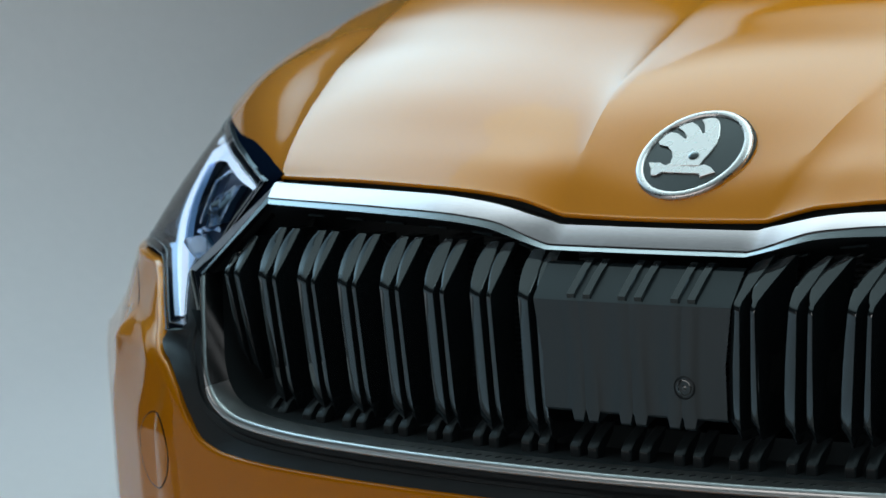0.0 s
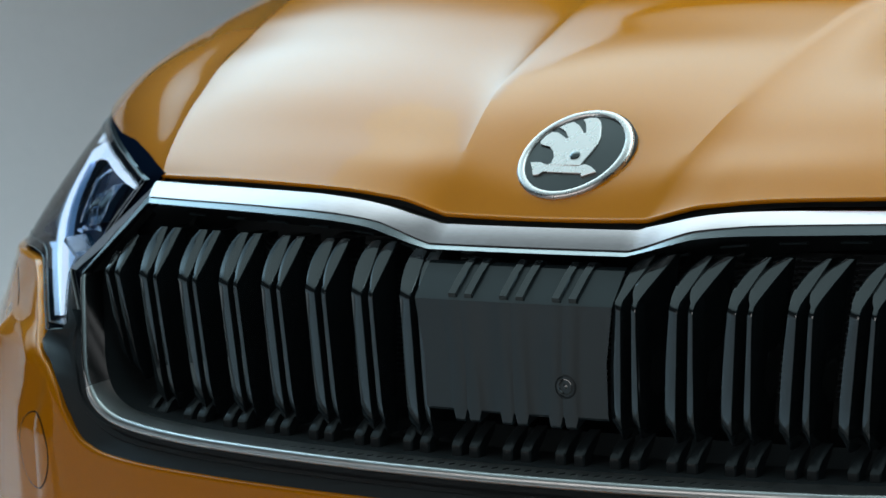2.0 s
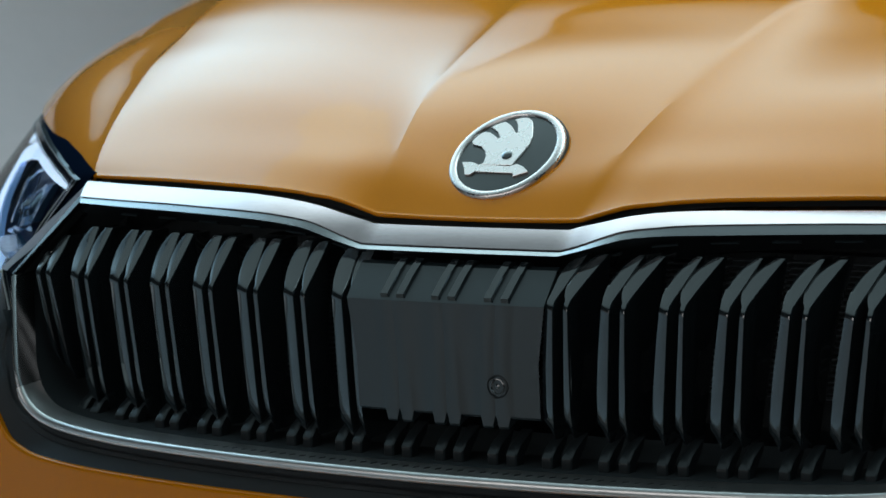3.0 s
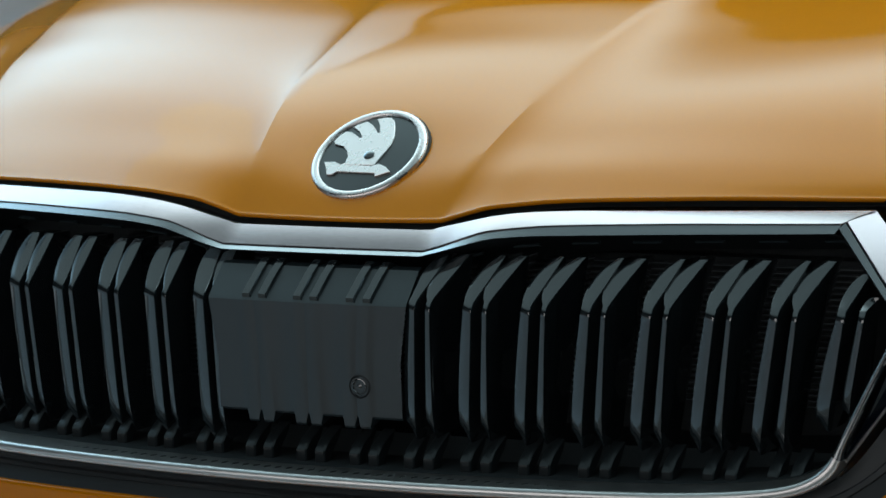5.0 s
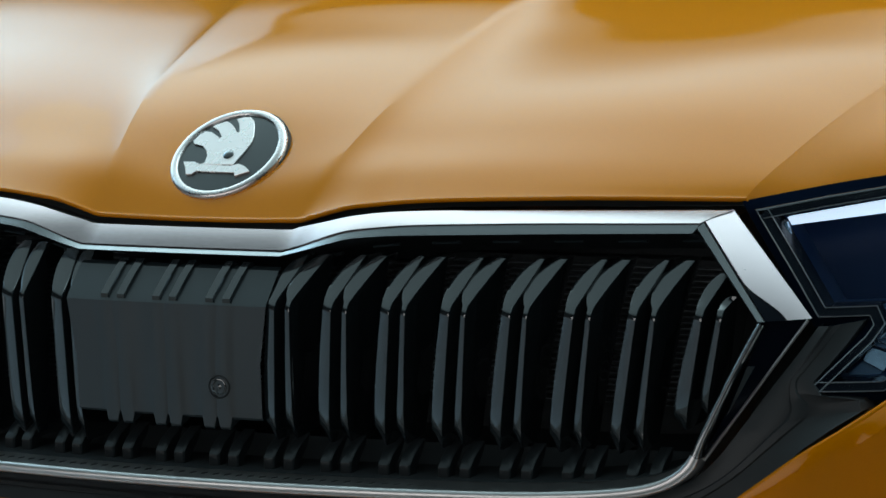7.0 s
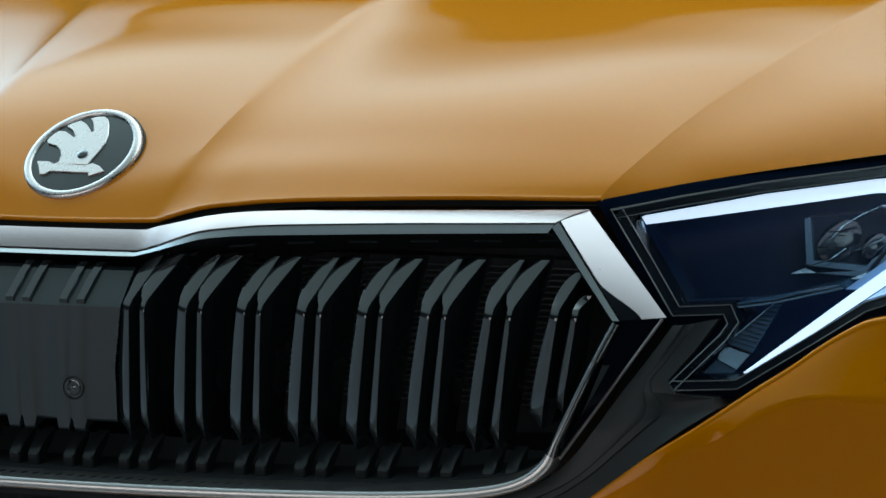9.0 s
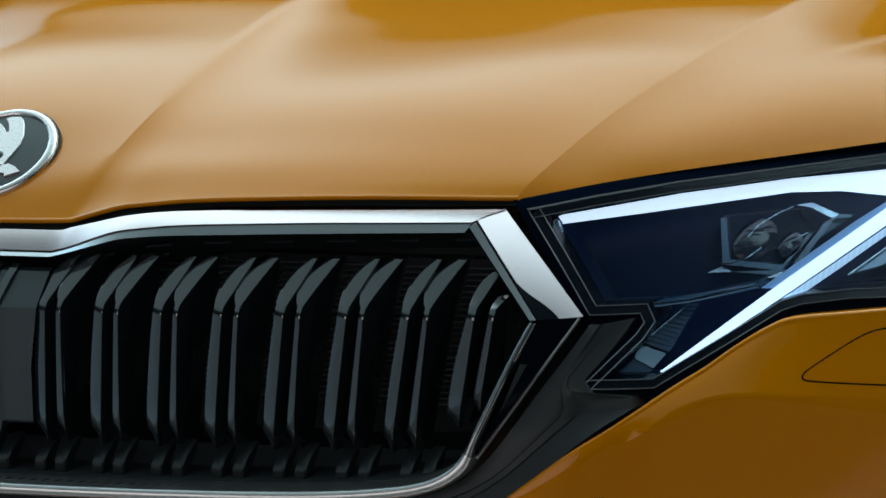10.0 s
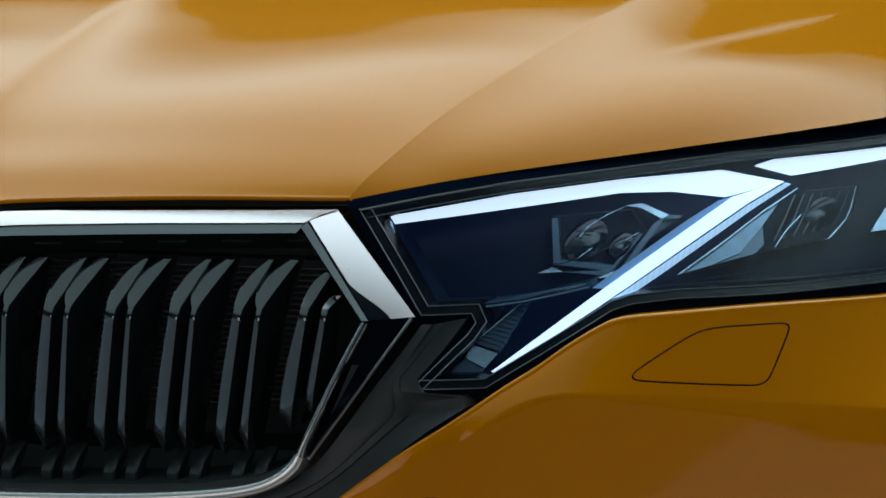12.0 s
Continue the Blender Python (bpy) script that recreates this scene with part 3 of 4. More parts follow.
def fin(xc, left, right, low_right=0.0, wing=0.0, belly=0.0, top=.7362, foot=.598, cut=.017, lean=.0118, spread=.004, tilt=.60, tip=.55, drift=.014):
    """One upright blade: its front strip runs from xc - left to xc + right, slants back above the bend and is cut on the skew below."""
    y0 = face(xc, .6975)
    s = 1 if xc > 0 else -1
    prof = fin_profile(top, foot)
    bm = bmesh.new()
    cols = []
    for dy, z in prof:
        down = max(0, (.698 - z) / .096)
        up = max(0, (z - .7025) / (top - .7025))
        x = xc - drift * (xc / .34) * down + lean * s * up
        y = y0 + dy
        leaf = math.sin(math.pi * min(1, up * 1.02))**.8 if 0 < up < .98 else 0
        xl = x - left - leaf * wing + (left + right) * tip * up**5 - belly * math.sin(math.pi * min(1, down * .8))
        xr = x + right + low_right * down**1.5 + spread * up**1.3
        end = max(0, (.694 - z) / (.694 - foot) - .82) / .18
        lift = cut * end**1.8
        w, e = (xr - xl) / 2, min(.0026, (xr - xl) * .35)
        m = (xr + xl) / 2
        cols.append([bm.verts.new((m + w * a, y + e * b + tilt * min(1, max(0, (.7025 - z) / .0085)) * w * (1 - a) * .5, z + lift * (1 - a) / 2)) for a, b in SECTION])
    k9 = len(SECTION)
    for a, b in zip(cols[:-1], cols[1:]):
        for j in range(k9 - 1):
            bm.faces.new((a[j], a[j + 1], b[j + 1], b[j]))
    back = [(y0 + .048, foot), (y0 + .058, .650), (y0 + .062, .690), (y0 + .070, top - .002)]
    ends = []
    for j in (0, k9 - 1):
        dx = -left if j == 0 else right
        k = [bm.verts.new((xc + dx + (-.014 * xc / .34 * max(0, (.698 - z) / .096)) + (lean * s if z > .70 else 0), y, z)) for y, z in back]
        bm.faces.new([c[j] for c in cols] + k)
        ends.append(k)
    bm.faces.new(cols[-1] + [ends[1][0], ends[0][0]])
    bm.faces.new(cols[0][::-1] + [ends[0][-1], ends[1][-1]])
    bmesh.ops.triangulate(bm, faces=[f for f in bm.faces if len(f.verts) > 4])
    part("slat", bm, GLOSS, grille, sharp=38)


def slat_x(k):
    """Middle of the k-th pair of slats."""
    return .0497 * k + .0030 if k > 0 else -(.1521 + .0512 * (-k - 3))


def fins():
    for k in range(2, 9):
        wide = .0105 if k < 8 else .009
        xc = slat_x(k)
        fin(xc - .0080, .0020, wide - .0030, 0, .0060, .003, spread=.002, foot=.589)
        fin(xc + .0090, .0012, .0035, .0040, .0105, spread=.0075, foot=.591, tilt=.5)
        xc = slat_x(-k)
        fin(xc - .0080, .0040, wide - .0015, 0, .0050, .0010, spread=.001, lean=.0035, top=.7375, foot=.573, tip=.35, drift=.009)
        fin(xc + .0090, .0014, .0040, .0010, .0060, spread=.006, lean=.0035, top=.7375, foot=.577, tilt=.5, tip=.35, drift=.009)
    # short blades that end along the slanting frame
    fin(.4445, .0035, .0040, .001, .003, .006, .7275, .609, .012, .0075)
    fin(.4600, .0025, .0030, .001, .001, .002, .712, .622, .008, .004)
    fin(-.4500, .0035, .0040, .001, .003, .001, .7290, .600, .012, .002)
    fin(-.4640, .0025, .0030, .001, .001, .002, .715, .612, .008, .001)


def sensor_panel():
    rows = []
    bands = [.0497 * k + g for k in (-1, 0, 1) for g in (-.0078, .0078)]
    xs = [-.094, .094] + [c + d for c in bands for d in (-.0072, -.0050, .0050, .0072)] + [-.082, -.070, -.025, .025, .070, .082]
    for x in sorted(xs):
        near = min(abs(x - c) for c in bands)
        b = .0007 if near < .0052 else 0
        cut = .598 if near < .0052 else .6065
        xb = x * .925
        y0 = face(x, .6975)
        rows.append([(x, y0 + .030, .7255), (x, y0 + .024, .7235), (x, y0 + .0020, .7003), (x, y0 - b * .2, .6975), (xb, y0 - b, .650), (xb, y0 - b, cut), (xb, y0 + .0015 - b, cut - .002), (xb, y0 + .018, cut + .004)])
    p = part("sensor_panel", loft(rows), PANEL, grille, "dark grey satin radar panel", sharp=25)
    for k in (-1, 0, 1):
        for g in (-.0078, .0078):
            x = .0497 * k + g
            h = -1 if g < 0 else 1
            y0 = face(x, .6975)
            r = []
            for dy, z, up in ((.034, .7275, .0), (.030, .7265, .004), (.018, .7160, .004), (.003, .7005, .0035), (.0015, .6985, .0)):
                g = x + dy * .20
                r.append([(g - .0055, y0 + dy + up * .8, z), (g - .0035, y0 + dy - up * .7, z + up * .7), (g + .0035, y0 + dy - up * .7, z + up * .7), (g + .0055, y0 + dy + up * .8, z)])
            part("slat_stub", loft(r), GLOSS, p, sharp=25)
    c = new("parking_camera")
    c.parent = grille
    c["label"] = "small round front parking camera"
    cx, cz = .0492, .631
    cy = face(cx, .6975) - .0004
    c.location = (cx, cy, cz)

    def ring(name, profile, mat):
        rows = []
        for i in range(28):
            a = 2 * math.pi * i / 28
            rows.append([(math.cos(a) * r, d, math.sin(a) * r) for r, d in profile])
        part(name, loft(rows, close=True), mat, c, sharp=25)
    ring("bezel", [(.0098, .004), (.0098, -.0006), (.0088, -.0012), (.0078, .0005), (.0070, .002)], SURROUND)
    ring("barrel", [(.0070, .002), (.0066, -.0008), (.0058, -.001), (.0045, .001), (.0032, .0012)], GLOSS)
    ring("lens_glass", [(.0032, .0012), (.0022, -.0002), (.0010, -.0008), (.00001, -.0010)], GLOSS)


def peg(x):
    """A small hooked foot below a slat: a short upright toe and an arm that runs back under the slat."""
    z0, y0 = .5605, face(x, .6975) + .005
    prof = [(-.0050, .0160), (-.0062, .0145), (-.0062, .0035), (-.0048, .0010), (-.0025, 0), (.0010, 0), (.0035, .0025), (.0040, .0105), (.018, .0230), (.022, .0310), (.0015, .0215)]
    rows = [[(x + w, y0 + a + e, z0 + b) for a, b in prof] for w, e in ((-.0050, .0014), (-.0038, 0), (.0038, 0), (.0050, .0014))]
    part("slat_foot", loft(rows, ring=True, caps=True), FOOT, grille, sharp=30)


def grille_inside():
    # dark throat: ledge below, hood above, back plate
    xs = np.linspace(-.49, .49, 41)
    rows = []
    for x in xs:
        e = abs(x)
        zb = .567 + .10 * max(0, (e - .42) / .07)**2
        rows.append([(x, face(x, .565) + .002, zb - .001), (x, face(x, .565) + .010, zb - .003), (x, face(x, .565) + .030, zb - .0055), (x, face(x, .6) + .060, zb - .005), (x, face(x, .6) + .085, zb + .014)])
    part("lower_ledge", loft(rows), PLASTIC, grille, sharp=40)
    rows = []
    for x in xs:
        zt = low_z(min(abs(x), .43))
        zt -= .055 * max(0, (abs(x) - .43) / .06)
        rows.append([(x, low_y(x) + .012, zt + .001), (x, low_y(x) + .030, zt - .006), (x, low_y(x) + .080, zt - .012), (x, low_y(x) + .12, zt - .03)])
    part("upper_ledge", loft(rows), PLASTIC, grille, sharp=40)
    part("back_plate", prism([(-.52, .54), (.52, .54), (.52, .78), (-.52, .78)], .01, (0, .19, 0)), RUBBER, grille, smooth=False)
    ring = [(x, low_y(x) + .010, low_z(abs(x))) for x in np.linspace(-.43, .43, 40)] + [(.432, .066, .757), (.486, .042, .696)] + [(x, face(x, z) + .006, z) for x, y, z in low_path(40)] + [mirror((x, face(x, z) + .006, z)) for x, y, z in low_path(40)[-2::-1]] + [(-.486, .042, .696), (-.432, .066, .757)]
    part("throat", loft([[p, (p[0] * 1.01, .195, p[2])] for p in ring], close=True), RUBBER, grille, sharp=40)
    xs = np.linspace(-.455, .455, 61)
    part("gap_seal", loft([[(x, top_y(x) + .006, top_z(abs(x)) - .001), (x, edge_y(x) + .010, top_z(abs(x)) - .003), (x, edge_y(x) + .035, edge_z(abs(x)) + .012)] for x in xs]), RUBBER, grille, sharp=40)
    bm = bmesh.new()
    for i in range(70):
        x = -.36 + .72 * i / 69
        y = low_face(x, .567) + .008
        loft([[(x, y, .5645), (x + .0045, y - .001, .5685)], [(x + .0035, y + .004, .5645), (x + .0080, y + .003, .5685)]], bm)
    tagged(part("lower_mesh", bm, GLOSS, grille, smooth=False), kind="stuff")
    # radiator with fine fins behind the slats
    rad = part("radiator", prism([(-.30, .60), (.44, .60), (.44, .72), (-.30, .72)], .02, (0, .165, 0)), RUBBER, grille, smooth=False)
    bm = bmesh.new()
    for i in range(24):
        z = .602 + .0049 * i
        loft([[(-.30, .150, z), (-.30, .164, z)], [(.44, .150, z), (.44, .164, z)]], bm)
        loft([[(-.30, .150, z), (-.30, .150, z + .0008)], [(.44, .150, z), (.44, .150, z + .0008)]], bm)
    tagged(part("cooling_core", bm, CORE, rad, smooth=False), kind="stuff")


def rail_tabs():
    """Short tabs under the upper bar, one over each gap between the pairs of slats."""
    for k in list(range(-8, -1)) + list(range(2, 9)):
        xm = slat_x(k) + .026
        if abs(xm) < .11 or xm > .43:
            continue
        rows = []
        for i in range(7):
            x = xm - .011 + .022 * i / 6
            z, y = low_z(min(abs(x), .43)) - .0105, low_y(x) + .022
            rows.append([(x, y + .004, z + .0010), (x, y, z + .0007), (x, y - .0008, z), (x, y, z - .0010), (x, y + .004, z - .0016)])
        part("rail_tab", loft(rows, ring=True, caps=True), PANEL, grille, sharp=30)


chrome_top()
rail_tabs()
for s in (1, -1):
    chrome_side(s)
    lower_facet(s)
chrome_low()
surround()
fins()
sensor_panel()
for k in range(-8, 9):
    for g in (-.0088, .0088):
        peg((.0501 if k > -3 else .0507) * k + g)
grille_inside()

# ---- badge ----
badge = new("badge")
badge.parent = car
badge["label"] = "round chrome-ringed badge with a plain silver wing and arrow shape"
bn = Vector((-.03, -.615, .787)).normalized()
bxv = (Vector((1, 0, 0)) - bn * bn.x).normalized()
byv = bn.cross(bxv).normalized()
if byv.z < 0:
    byv = -byv
bm4 = Matrix((bxv, byv, bn)).transposed().to_4x4()
bm4.translation = Vector((0, .1007, .806)) + bn * .0014
badge.matrix_basis = bm4


def turned(name, profile, mat, parent, n=72, label=""):
    rows = []
    for i in range(n):
        a = 2 * math.pi * i / n
        rows.append([(math.cos(a) * r, math.sin(a) * r, d) for r, d in profile])
    return part(name, loft(rows, close=True), mat, parent, label, sharp=30)


turned("ring", [(.0530, -.012), (.0530, -.0012), (.0524, .0001), (.0512, .0012), (.0500, .0016), (.0480, .0017), (.0464, .0014), (.0456, .0006), (.0453, -.001)], BRIGHT, badge, label="satin chrome ring")
turned("gasket", [(.0546, -.010), (.0543, -.0030), (.0538, -.0030), (.0529, -.004)], PLASTIC, badge)
turned("disc", [(.0458, -.0006), (.030, -.0002), (.00001, 0)], BADGE_DARK, badge, label="dark grey enamel disc")


def plate(name, pts, mat, h=.0022):
    bm = prism([(x / 1000, y / 1000) for x, y in pts], h, (0, 0, -.0008), (1, 0, 0), (0, 1, 0), (0, 0, 1))
    bmesh.ops.recalc_face_normals(bm, faces=bm.faces)
    top = [f for f in bm.faces if f.calc_center_median().z > h - .0009]
    es = {e for f in top for e in f.edges}
    bmesh.ops.bevel(bm, geom=list(es), offset=.0004, segments=1, profile=.5, affect="EDGES")
    bmesh.ops.triangulate(bm, faces=[f for f in bm.faces if len(f.verts) > 4])
    part(name, bm, mat, badge, sharp=25)


plate("arrow", [(-38.8, -11.2), (-27.4, -11.3), (-21.6, -14.3), (-15.2, -14.8), (10.6, -16.5), (16.8, -13.8), (24.3, -17.2), (31.3, -23.2), (18.6, -28.8), (17.0, -25.0), (-20.9, -23.1), (-24.0, -26.7), (-29.6, -26.7), (-33.3, -19.2)], BRIGHT)
plate("wing", [(-21.3, -15.0), (-17.2, -12.5), (-18.2, -4.6), (-22.0, 1.8), (-27.6, 6.9), (-37.4, 9.8), (-39.8, 13.5), (-37.4, 20.4), (-33.0, 25.4), (-26.6, 24.6), (-20.1, 20.6), (-15.4, 17.1), (-13.6, 18.2), (-19.1, 24.7), (-23.6, 28.0), (-28.2, 30.4), (-23.7, 34.5), (-16.6, 37.6), (-9.5, 33.3), (-4.8, 28.4), (-1.0, 23.6), (1.4, 24.0), (-2.3, 32.3), (-5.1, 36.5), (-8.5, 39.8), (-2.6, 42.0), (4.9, 42.1), (9.2, 38.6), (13.1, 31.6), (17.4, 20.1), (18.6, 9.9), (16.9, 0.8), (13.9, -9.3), (12.6, -15.6)], BRIGHT)
turned("eye", [(.0050, .0018), (.0048, .0027), (.0034, .0034), (.0018, .0037), (.00001, .0038)], GLOSS, badge, n=28).location = (0.0026, -0.0036, -.0006)

# ---- headlights ----
def lamp_y(x, z):
    return skin(x, z) + .006


LAMP_TOP = [(.465, .771), (.511, .778), (.561, .784), (.634, .789), (.709, .794), (.813, .796), (.875, .796)]
LAMP_FOOT = [(.885, .690), (.87, .683), (.835, .685), (.771, .688), (.697, .693), (.667, .692), (.655, .689), (.627, .671), (.580, .642), (.527, .6435), (.560, .681), (.5635, .688), (.560, .6935), (.526, .694)]
lamp_top = pchip([p[0] for p in LAMP_TOP] + [.89], [p[1] for p in LAMP_TOP] + [.796])
lamp_low = pchip([.5636, .580, .627, .655, .667, .697, .771, .835, .87, .89], [.6426, .642, .671, .689, .692, .693, .688, .685, .683, .690])


def inset(poly, d):
    """The closed outline moved inwards by d."""
    n, out = len(poly), []
    for i in range(n):
        a, b, c = (Vector((*poly[j % n], 0)) for j in (i - 1, i, i + 1))
        e, f = (b - a).normalized(), (c - b).normalized()
        k = Vector((e.y + f.y, -e.x - f.x, 0))
        k = k.normalized() / max(.45, math.sqrt(max(1e-6, (1 + e.dot(f)) / 2)))
        q = b + k * d
        out.append((q.x, q.y))
    return out


def fine(poly, step=.006):
    out = []
    for a, b in zip(poly, poly[1:] + poly[:1]):
        k = max(1, int(math.hypot(b[0] - a[0], b[1] - a[1]) / step))
        out += [(a[0] + (b[0] - a[0]) * i / k, a[1] + (b[1] - a[1]) * i / k) for i in range(k)]
    return out


def headlight(side):
    lamp = new("headlight")
    lamp.parent = car
    lamp["label"] = "lit headlight with a white daytime strip in an angular dark housing"
    def at(p, d):
        if side > 0:
            return (p[0], lamp_y(*p) + d, p[1])
        return right_side((p[0], lamp_y(*p) + d, .727 + (p[1] - .727) * 1.085))

    def column(x, a, b, d, n=12):
        return [at((x, a + (b - a) * k / n), d) for k in range(n + 1)]

    def sheet(d, lift):
        """A skin over the whole lamp opening: the part beside the notch, and the long part."""
        bm = bmesh.new()
        xs = [.465 + (.5636 - .465) * i / 14 for i in range(15)]
        loft([column(x, (.771 - (.771 - .694) * min(1, (x - .465) / .061)) + lift, lamp_top(x) - lift, d) for x in xs], bm)
        xs = [.5636 + (.885 - .5636) * i / 50 for i in range(51)]
        loft([column(x, lamp_low(x) + lift, lamp_top(x) - lift, d) for x in xs], bm)
        xs = [.527 + (.5636 - .527) * i / 6 for i in range(7)]
        loft([column(x, .6435 + lift * .5, .6435 + (.685 - .6435) * (x - .527) / .0366, d, 5) for x in xs], bm)
        return bm

    outline = LAMP_TOP + LAMP_FOOT
    o = fine(outline)

    def offset_loop(d):
        return inset(o, d)

    # flat gloss black bezel between two fine raised rims, then the walls of the chamber
    rows = [[at(p, .030) for p in o], [at(p, .001) for p in o], [at(p, -.0006) for p in offset_loop(.0010)], [at(p, .0010) for p in offset_loop(.0075)], [at(p, .020) for p in offset_loop(.0080)]]
    rows = [list(r) for r in zip(*rows)]
    part("bezel", loft(rows, close=True), BEZEL, lamp, "gloss black lamp bezel", sharp=30)
    wire = [(.00055 * math.cos(a), .00055 * math.sin(a)) for a in (.8, 2.4, 3.9, 5.5)]
    for d in (.0012, .0074):
        part("bezel_rim", sweep([at(p, -.0008) for p in offset_loop(d)], wire, up=(.05, -1, .1), closed=True), RIM, lamp)
    part("chamber", sheet(.062, .001), LAMP_DARK, lamp, sharp=50)
    part("chamber_wall", loft([list(r) for r in zip([at(p, .018) for p in offset_loop(.0078)], [at(p, .040) for p in offset_loop(.0070)], [at(p, .064) for p in offset_loop(.0035)])], close=True), LAMP_DARK, lamp, sharp=50)
    # gap between lamp and body, the lamp's blue glow in its colour
    part("gap_seal", loft([list(r) for r in zip([at(p, .004) for p in o], [at(p, .010) for p in inset(o, -.007)], [at(p, .05) for p in inset(o, -.011)])], close=True), SEAL, lamp, sharp=50)
    g = part("cover_glass", sheet(-.0004, .0016), GLASS, lamp, "clear lamp cover", sharp=60)
    g.visible_shadow = False

    def strip(name, pts, mat, d0=.014, d1=.024, label=""):
        q = fine(pts, .012)
        bm = bmesh.new()
        f = [bm.verts.new(at(p, d0)) for p in q]
        h = [bm.verts.new(at(p, d1)) for p in q]
        bm.faces.new(f)
        bm.faces.new(h[::-1])
        for i in range(len(f)):
            j = (i + 1) % len(f)
            bm.faces.new((f[i], h[i], h[j], f[j]))
        bmesh.ops.triangulate(bm, faces=bm.faces)
        return part(name, bm, mat, lamp, label, smooth=False)

    def rod(name, pts, r, mat, d):
        path = [at(p, d) for p in resample(pts, 12)]
        return part(name, sweep(path, [(r * math.cos(a), r * math.sin(a)) for a in (.8, 2.4, 3.9, 5.5)], up=(.05, -1, .1)), mat, lamp)

    # daytime light: long upper arm, diagonal arm, outer indicator bar
    strip("light_strip", [(.4895, .7575), (.4850, .7630), (.561, .7730), (.634, .7780), (.701, .7790), (.747, .7665), (.710, .7600), (.672, .7670), (.637, .7690), (.564, .7635)], DRL, label="glowing white daytime light strip")
    strip("light_strip", [(.747, .7665), (.725, .7530), (.655, .7005), (.583, .6500), (.5785, .6520), (.642, .7030), (.7135, .7590)], DRL, label="glowing white diagonal light strip")
    strip("light_strip", [(.724, .7805), (.735, .7835), (.814, .7840), (.868, .7840), (.868, .7750), (.816, .7755), (.752, .7710)], DRL, label="glowing white outer light bar")
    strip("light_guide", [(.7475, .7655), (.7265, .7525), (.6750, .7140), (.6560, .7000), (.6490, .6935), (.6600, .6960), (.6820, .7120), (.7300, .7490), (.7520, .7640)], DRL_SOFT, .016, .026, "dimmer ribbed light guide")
    # clear guide bodies that carry a little of the light
    strip("guide_body", [(.6420, .7030), (.7135, .7590), (.7040, .7570), (.6860, .7450), (.6340, .7040)], GUIDE, .017, .026, "clear blue-tinted light guide body")
    # side wall of the lower chamber, facing the grille; the light on it is emission
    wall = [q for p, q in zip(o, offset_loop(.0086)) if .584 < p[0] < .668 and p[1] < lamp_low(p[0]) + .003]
    part("light_guide", loft([[at(p, .006), at(p, .016), at(p, .030), at(p, .048)] for p in wall]), DRL_SOFT, lamp, "side wall with pale blue emission for the light on it", smooth=False)
    # shelf between the chambers, fine lit edge lines
    strip("shelf", [(.535, .6945), (.590, .6985), (.634, .7050), (.630, .7085), (.590, .7010), (.545, .6975)], LAMP_BLUE, .010, .045)
    rod("edge_line", [(.538, .6975), (.590, .7005), (.632, .7070)], .0006, REFLECTOR, .010)
    rod("edge_line", [(.475, .767), (.491, .747), (.533, .698)], .0005, REFLECTOR, .011)
    rod("edge_line", [(.478, .7705), (.512, .776), (.635, .786), (.814, .793), (.868, .793)], .0005, REFLECTOR, .004)
    rod("edge_line", [(.663, .6965), (.70, .698), (.77, .694), (.835, .691), (.868, .690)], .0006, REFLECTOR, .006)
    strip("glint_plate", [(.482, .7600), (.486, .7600), (.494, .7450), (.497, .7400), (.4945, .7395), (.489, .7480)], REFLECTOR, .012, .016)
    # lower chamber: reflector and ribbed slip
    strip("low_reflector", [(.5554, .6602), (.5587, .6692), (.5771, .6620), (.5699, .6522)], REFLECTOR, .030, .036)
    strip("low_plate", [(.5450, .6490), (.5550, .6598), (.5695, .6518), (.5670, .6475)], LAMP_BLUE, .032, .036)
    strip("ribbed_slip", [(.5605, .6705), (.5862, .6968), (.5925, .6965), (.5790, .6632)], LAMP_BLUE, .028, .034)
    for k in range(12):
        t = k / 11
        rod("rib", [(.5610 + .0255 * t, .6708 + .0255 * t), (.5785 + .0135 * t, .6640 + .0320 * t)], .0005, BLADE, .027)
    rod("edge_line", [(.540, .6475), (.562, .672), (.588, .697)], .0005, REFLECTOR, .020)
    # main projector unit deep in the upper chamber
    def dome(x, z, r, d, mat, name="projector_lens"):
        rows = []
        for i in range(20):
            a = 2 * math.pi * i / 20
            rows.append([at((x + math.cos(a) * r * q, z + math.sin(a) * r * q), d - .010 * (1 - q * q)) for q in (1.0, .8, .55, .3, .02)])
        part(name, loft(rows, close=True), mat, lamp, sharp=60)
    strip("projector_block", [(.589, .752), (.594, .736), (.599, .7195), (.640, .7120), (.655, .736), (.640, .753)], LAMP_DARK, .050, .060)
    strip("projector_frame", [(.589, .752), (.593, .752), (.603, .7225), (.640, .7160), (.652, .7365), (.655, .736), (.640, .7120), (.599, .7195)], LAMP_BLUE, .042, .055)
    dome(.616, .7345, .0145, .046, LENS)
    dome(.641, .7290, .0090, .044, LENS)
    strip("bracket", [(.639, .7580), (.650, .7588), (.671, .7490), (.667, .7465), (.650, .7555)], REFLECTOR, .034, .038)
    strip("bracket", [(.671, .7490), (.681, .7478), (.679, .7460), (.668, .7460), (.655, .7200), (.651, .7150), (.648, .7160), (.662, .7440)], LAMP_BLUE, .035, .040)
    strip("ledge_plate", [(.590, .7145), (.599, .7180), (.607, .7140)], REFLECTOR, .040, .043)
    strip("ledge_plate", [(.607, .7140), (.645, .7128), (.652, .7085), (.636, .7095)], LAMP_BLUE, .040, .043)
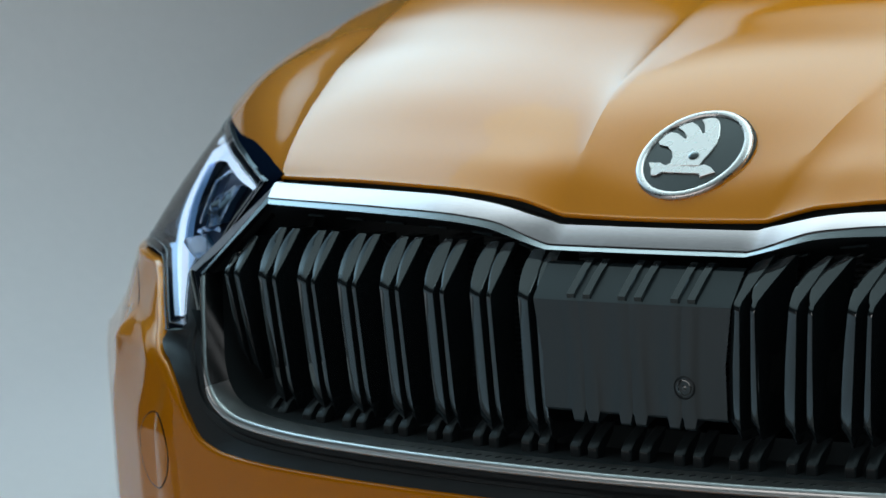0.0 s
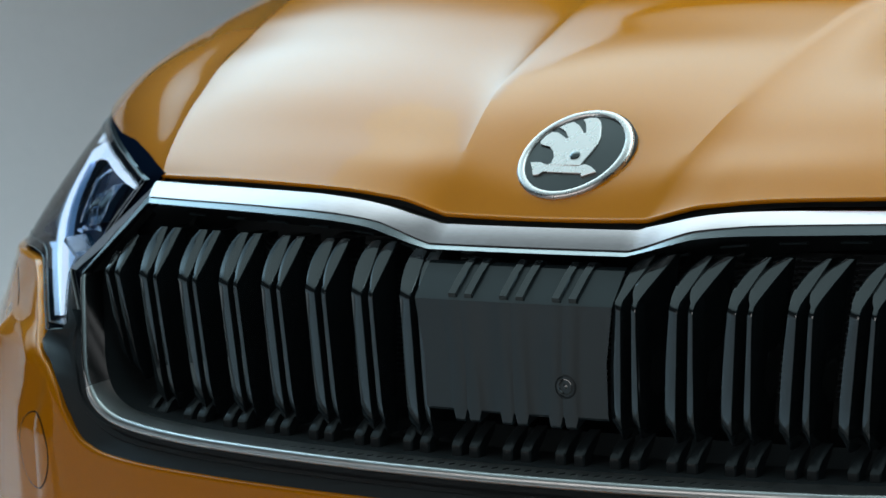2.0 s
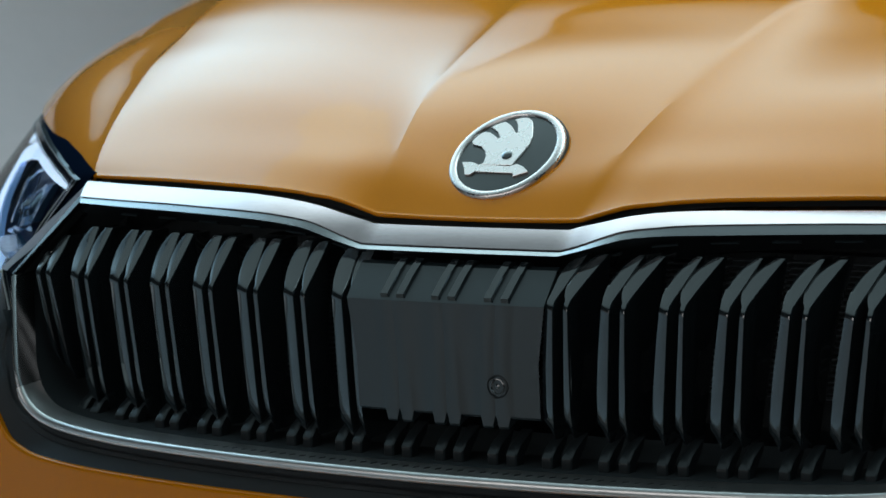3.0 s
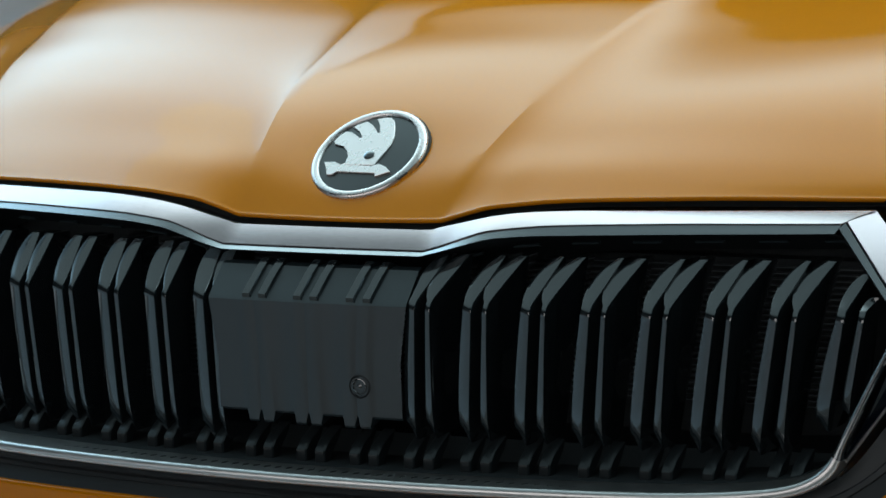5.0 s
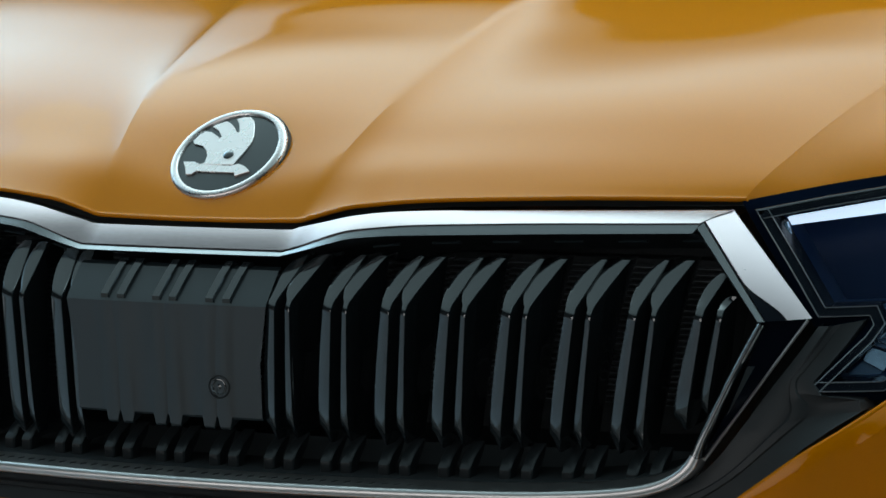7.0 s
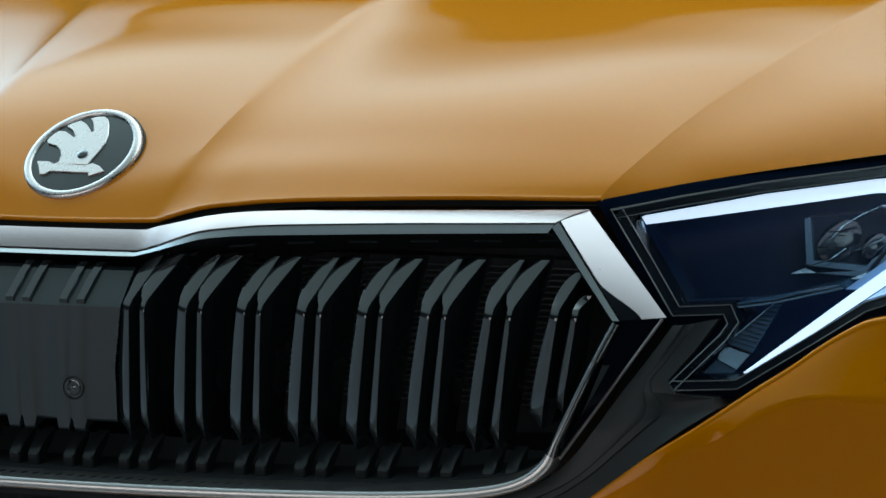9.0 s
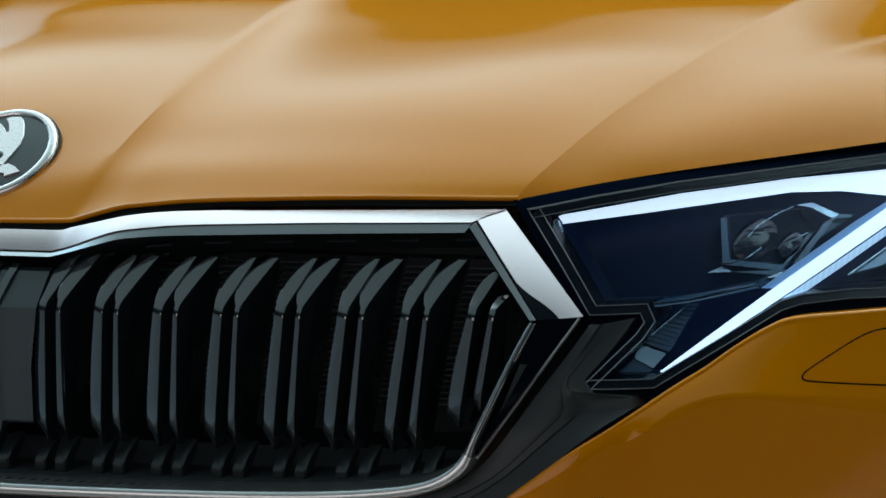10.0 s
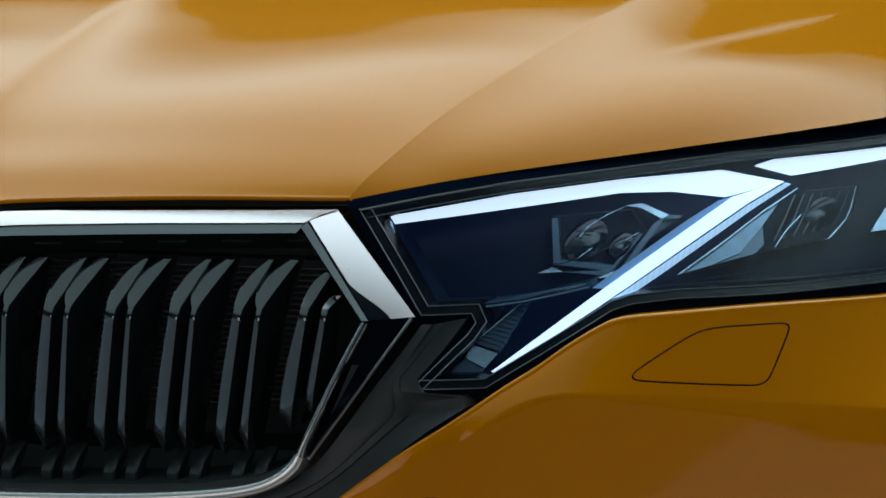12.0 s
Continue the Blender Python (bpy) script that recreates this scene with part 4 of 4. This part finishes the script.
    strip("ledge_plate", [(.632, .7085), (.641, .7118), (.652, .7100), (.650, .7080)], REFLECTOR, .036, .038)
    rod("bar", [(.604, .7325), (.624, .7305)], .0010, REFLECTOR, .034)
    rod("bar", [(.610, .7425), (.622, .7415)], .0008, REFLECTOR, .034)
    rod("lens_rim", [(.598, .721), (.606, .7205), (.616, .7235), (.624, .7300)], .0005, REFLECTOR, .034)
    rod("lens_rim", [(.613, .738), (.618, .746), (.628, .7525), (.638, .757)], .0005, REFLECTOR, .034)
    rod("lens_rim", [(.629, .7275), (.640, .7310), (.653, .7380)], .0006, REFLECTOR, .034)
    # outer chamber: wedge reflector and second lens
    strip("reflector_blade", [(.690, .7075), (.705, .7185), (.730, .7395), (.748, .7540), (.739, .7360), (.728, .7185), (.705, .7100)], BLADE, .024, .030)
    strip("blade_foot", [(.698, .7085), (.728, .7185), (.739, .7360), (.743, .7220), (.738, .7165)], LAMP_BLUE, .026, .032)
    strip("second_lens", [(.741, .7165), (.752, .7300), (.760, .7560), (.796, .7560), (.797, .7360), (.786, .7210)], LAMP_DARK, .040, .050)
    for k in range(7):
        x = .752 + .0062 * k
        rod("flute", [(x - .004, .7230 + .0008 * k), (x, .7380), (x + .003, .7545)], .0010 - .0001 * k, LENS, .036)
    dome(.776, .7385, .0120, .040, LENS, "second_lens_dome")
    rod("lens_rim", [(.739, .7165), (.786, .7205), (.796, .7350), (.797, .7560)], .0006, REFLECTOR, .031)
    rod("lens_rim", [(.750, .7185), (.755, .7300), (.763, .7400)], .0006, REFLECTOR, .032)
    rod("edge_line", [(.693, .7075), (.708, .7105), (.724, .7120)], .0005, REFLECTOR, .022)
    rod("edge_line", [(.690, .7080), (.716, .7280), (.738, .7470), (.758, .7610)], .0006, REFLECTOR, .018)
    rod("edge_line", [(.690, .7075), (.712, .7120), (.738, .7165)], .0005, REFLECTOR, .022)
    rod("edge_line", [(.700, .7030), (.760, .7060), (.830, .7030)], .0004, LAMP_BLUE, .020)
    strip("tail_plate", [(.812, .720), (.822, .742), (.826, .7600), (.832, .760), (.829, .720)], REFLECTOR, .040, .046)


headlight(1)
headlight(-1)


# ---- small covers on the bumper ----
def cover(name, pts, side, label):
    """A flush cap with a fine dark joint around it."""
    S = (lambda p: p) if side > 0 else right_side
    for _ in range(2):
        pts = [(a[0] + (b[0] - a[0]) * k, a[1] + (b[1] - a[1]) * k) for a, b in zip(pts, pts[1:] + pts[:1]) for k in (.2, .8)]
    o = fine(pts, .006)
    rows = [[S((x, bumper_y(x, z) + d, z)) for x, z in q] for q, d in ((o, -.0003), (inset(o, -.0009), -.0003), (inset(o, -.0013), .0004))]
    c = new(name)
    c.parent = car
    c["label"] = label
    part("joint", loft([list(r) for r in zip(*rows)], close=True), BEZEL, c, sharp=60)
    q = inset(o, .0004)
    mid = (sum(p[0] for p in q) / len(q), sum(p[1] for p in q) / len(q))
    rings = [[S((mid[0] + (x - mid[0]) * k, bumper_y(mid[0] + (x - mid[0]) * k, mid[1] + (z - mid[1]) * k) - .0005, mid[1] + (z - mid[1]) * k)) for k in (1, .94, .86, .75, .62, .5, .37, .25, .12, .0001)] for x, z in q]
    part("cap", loft(rings, close=True), PAINT, c, sharp=60)


washer = [(.6785, .6385), (.675, .6415), (.677, .6455), (.710, .6670), (.724, .6705), (.768, .6675), (.7725, .6655), (.7735, .6620), (.7640, .6285), (.7600, .6250), (.7540, .6242)]
for s in (1, -1):
    cover("washer_cover", washer, s, "flush orange headlamp washer cover")
disc = [(.546 + .030 * math.cos(a * math.pi / 14), .530 + .036 * math.sin(a * math.pi / 14)) for a in range(28)][::-1]
for s in (1, -1):
    cover("tow_cover", disc, s, "round flush orange towing eye cover")
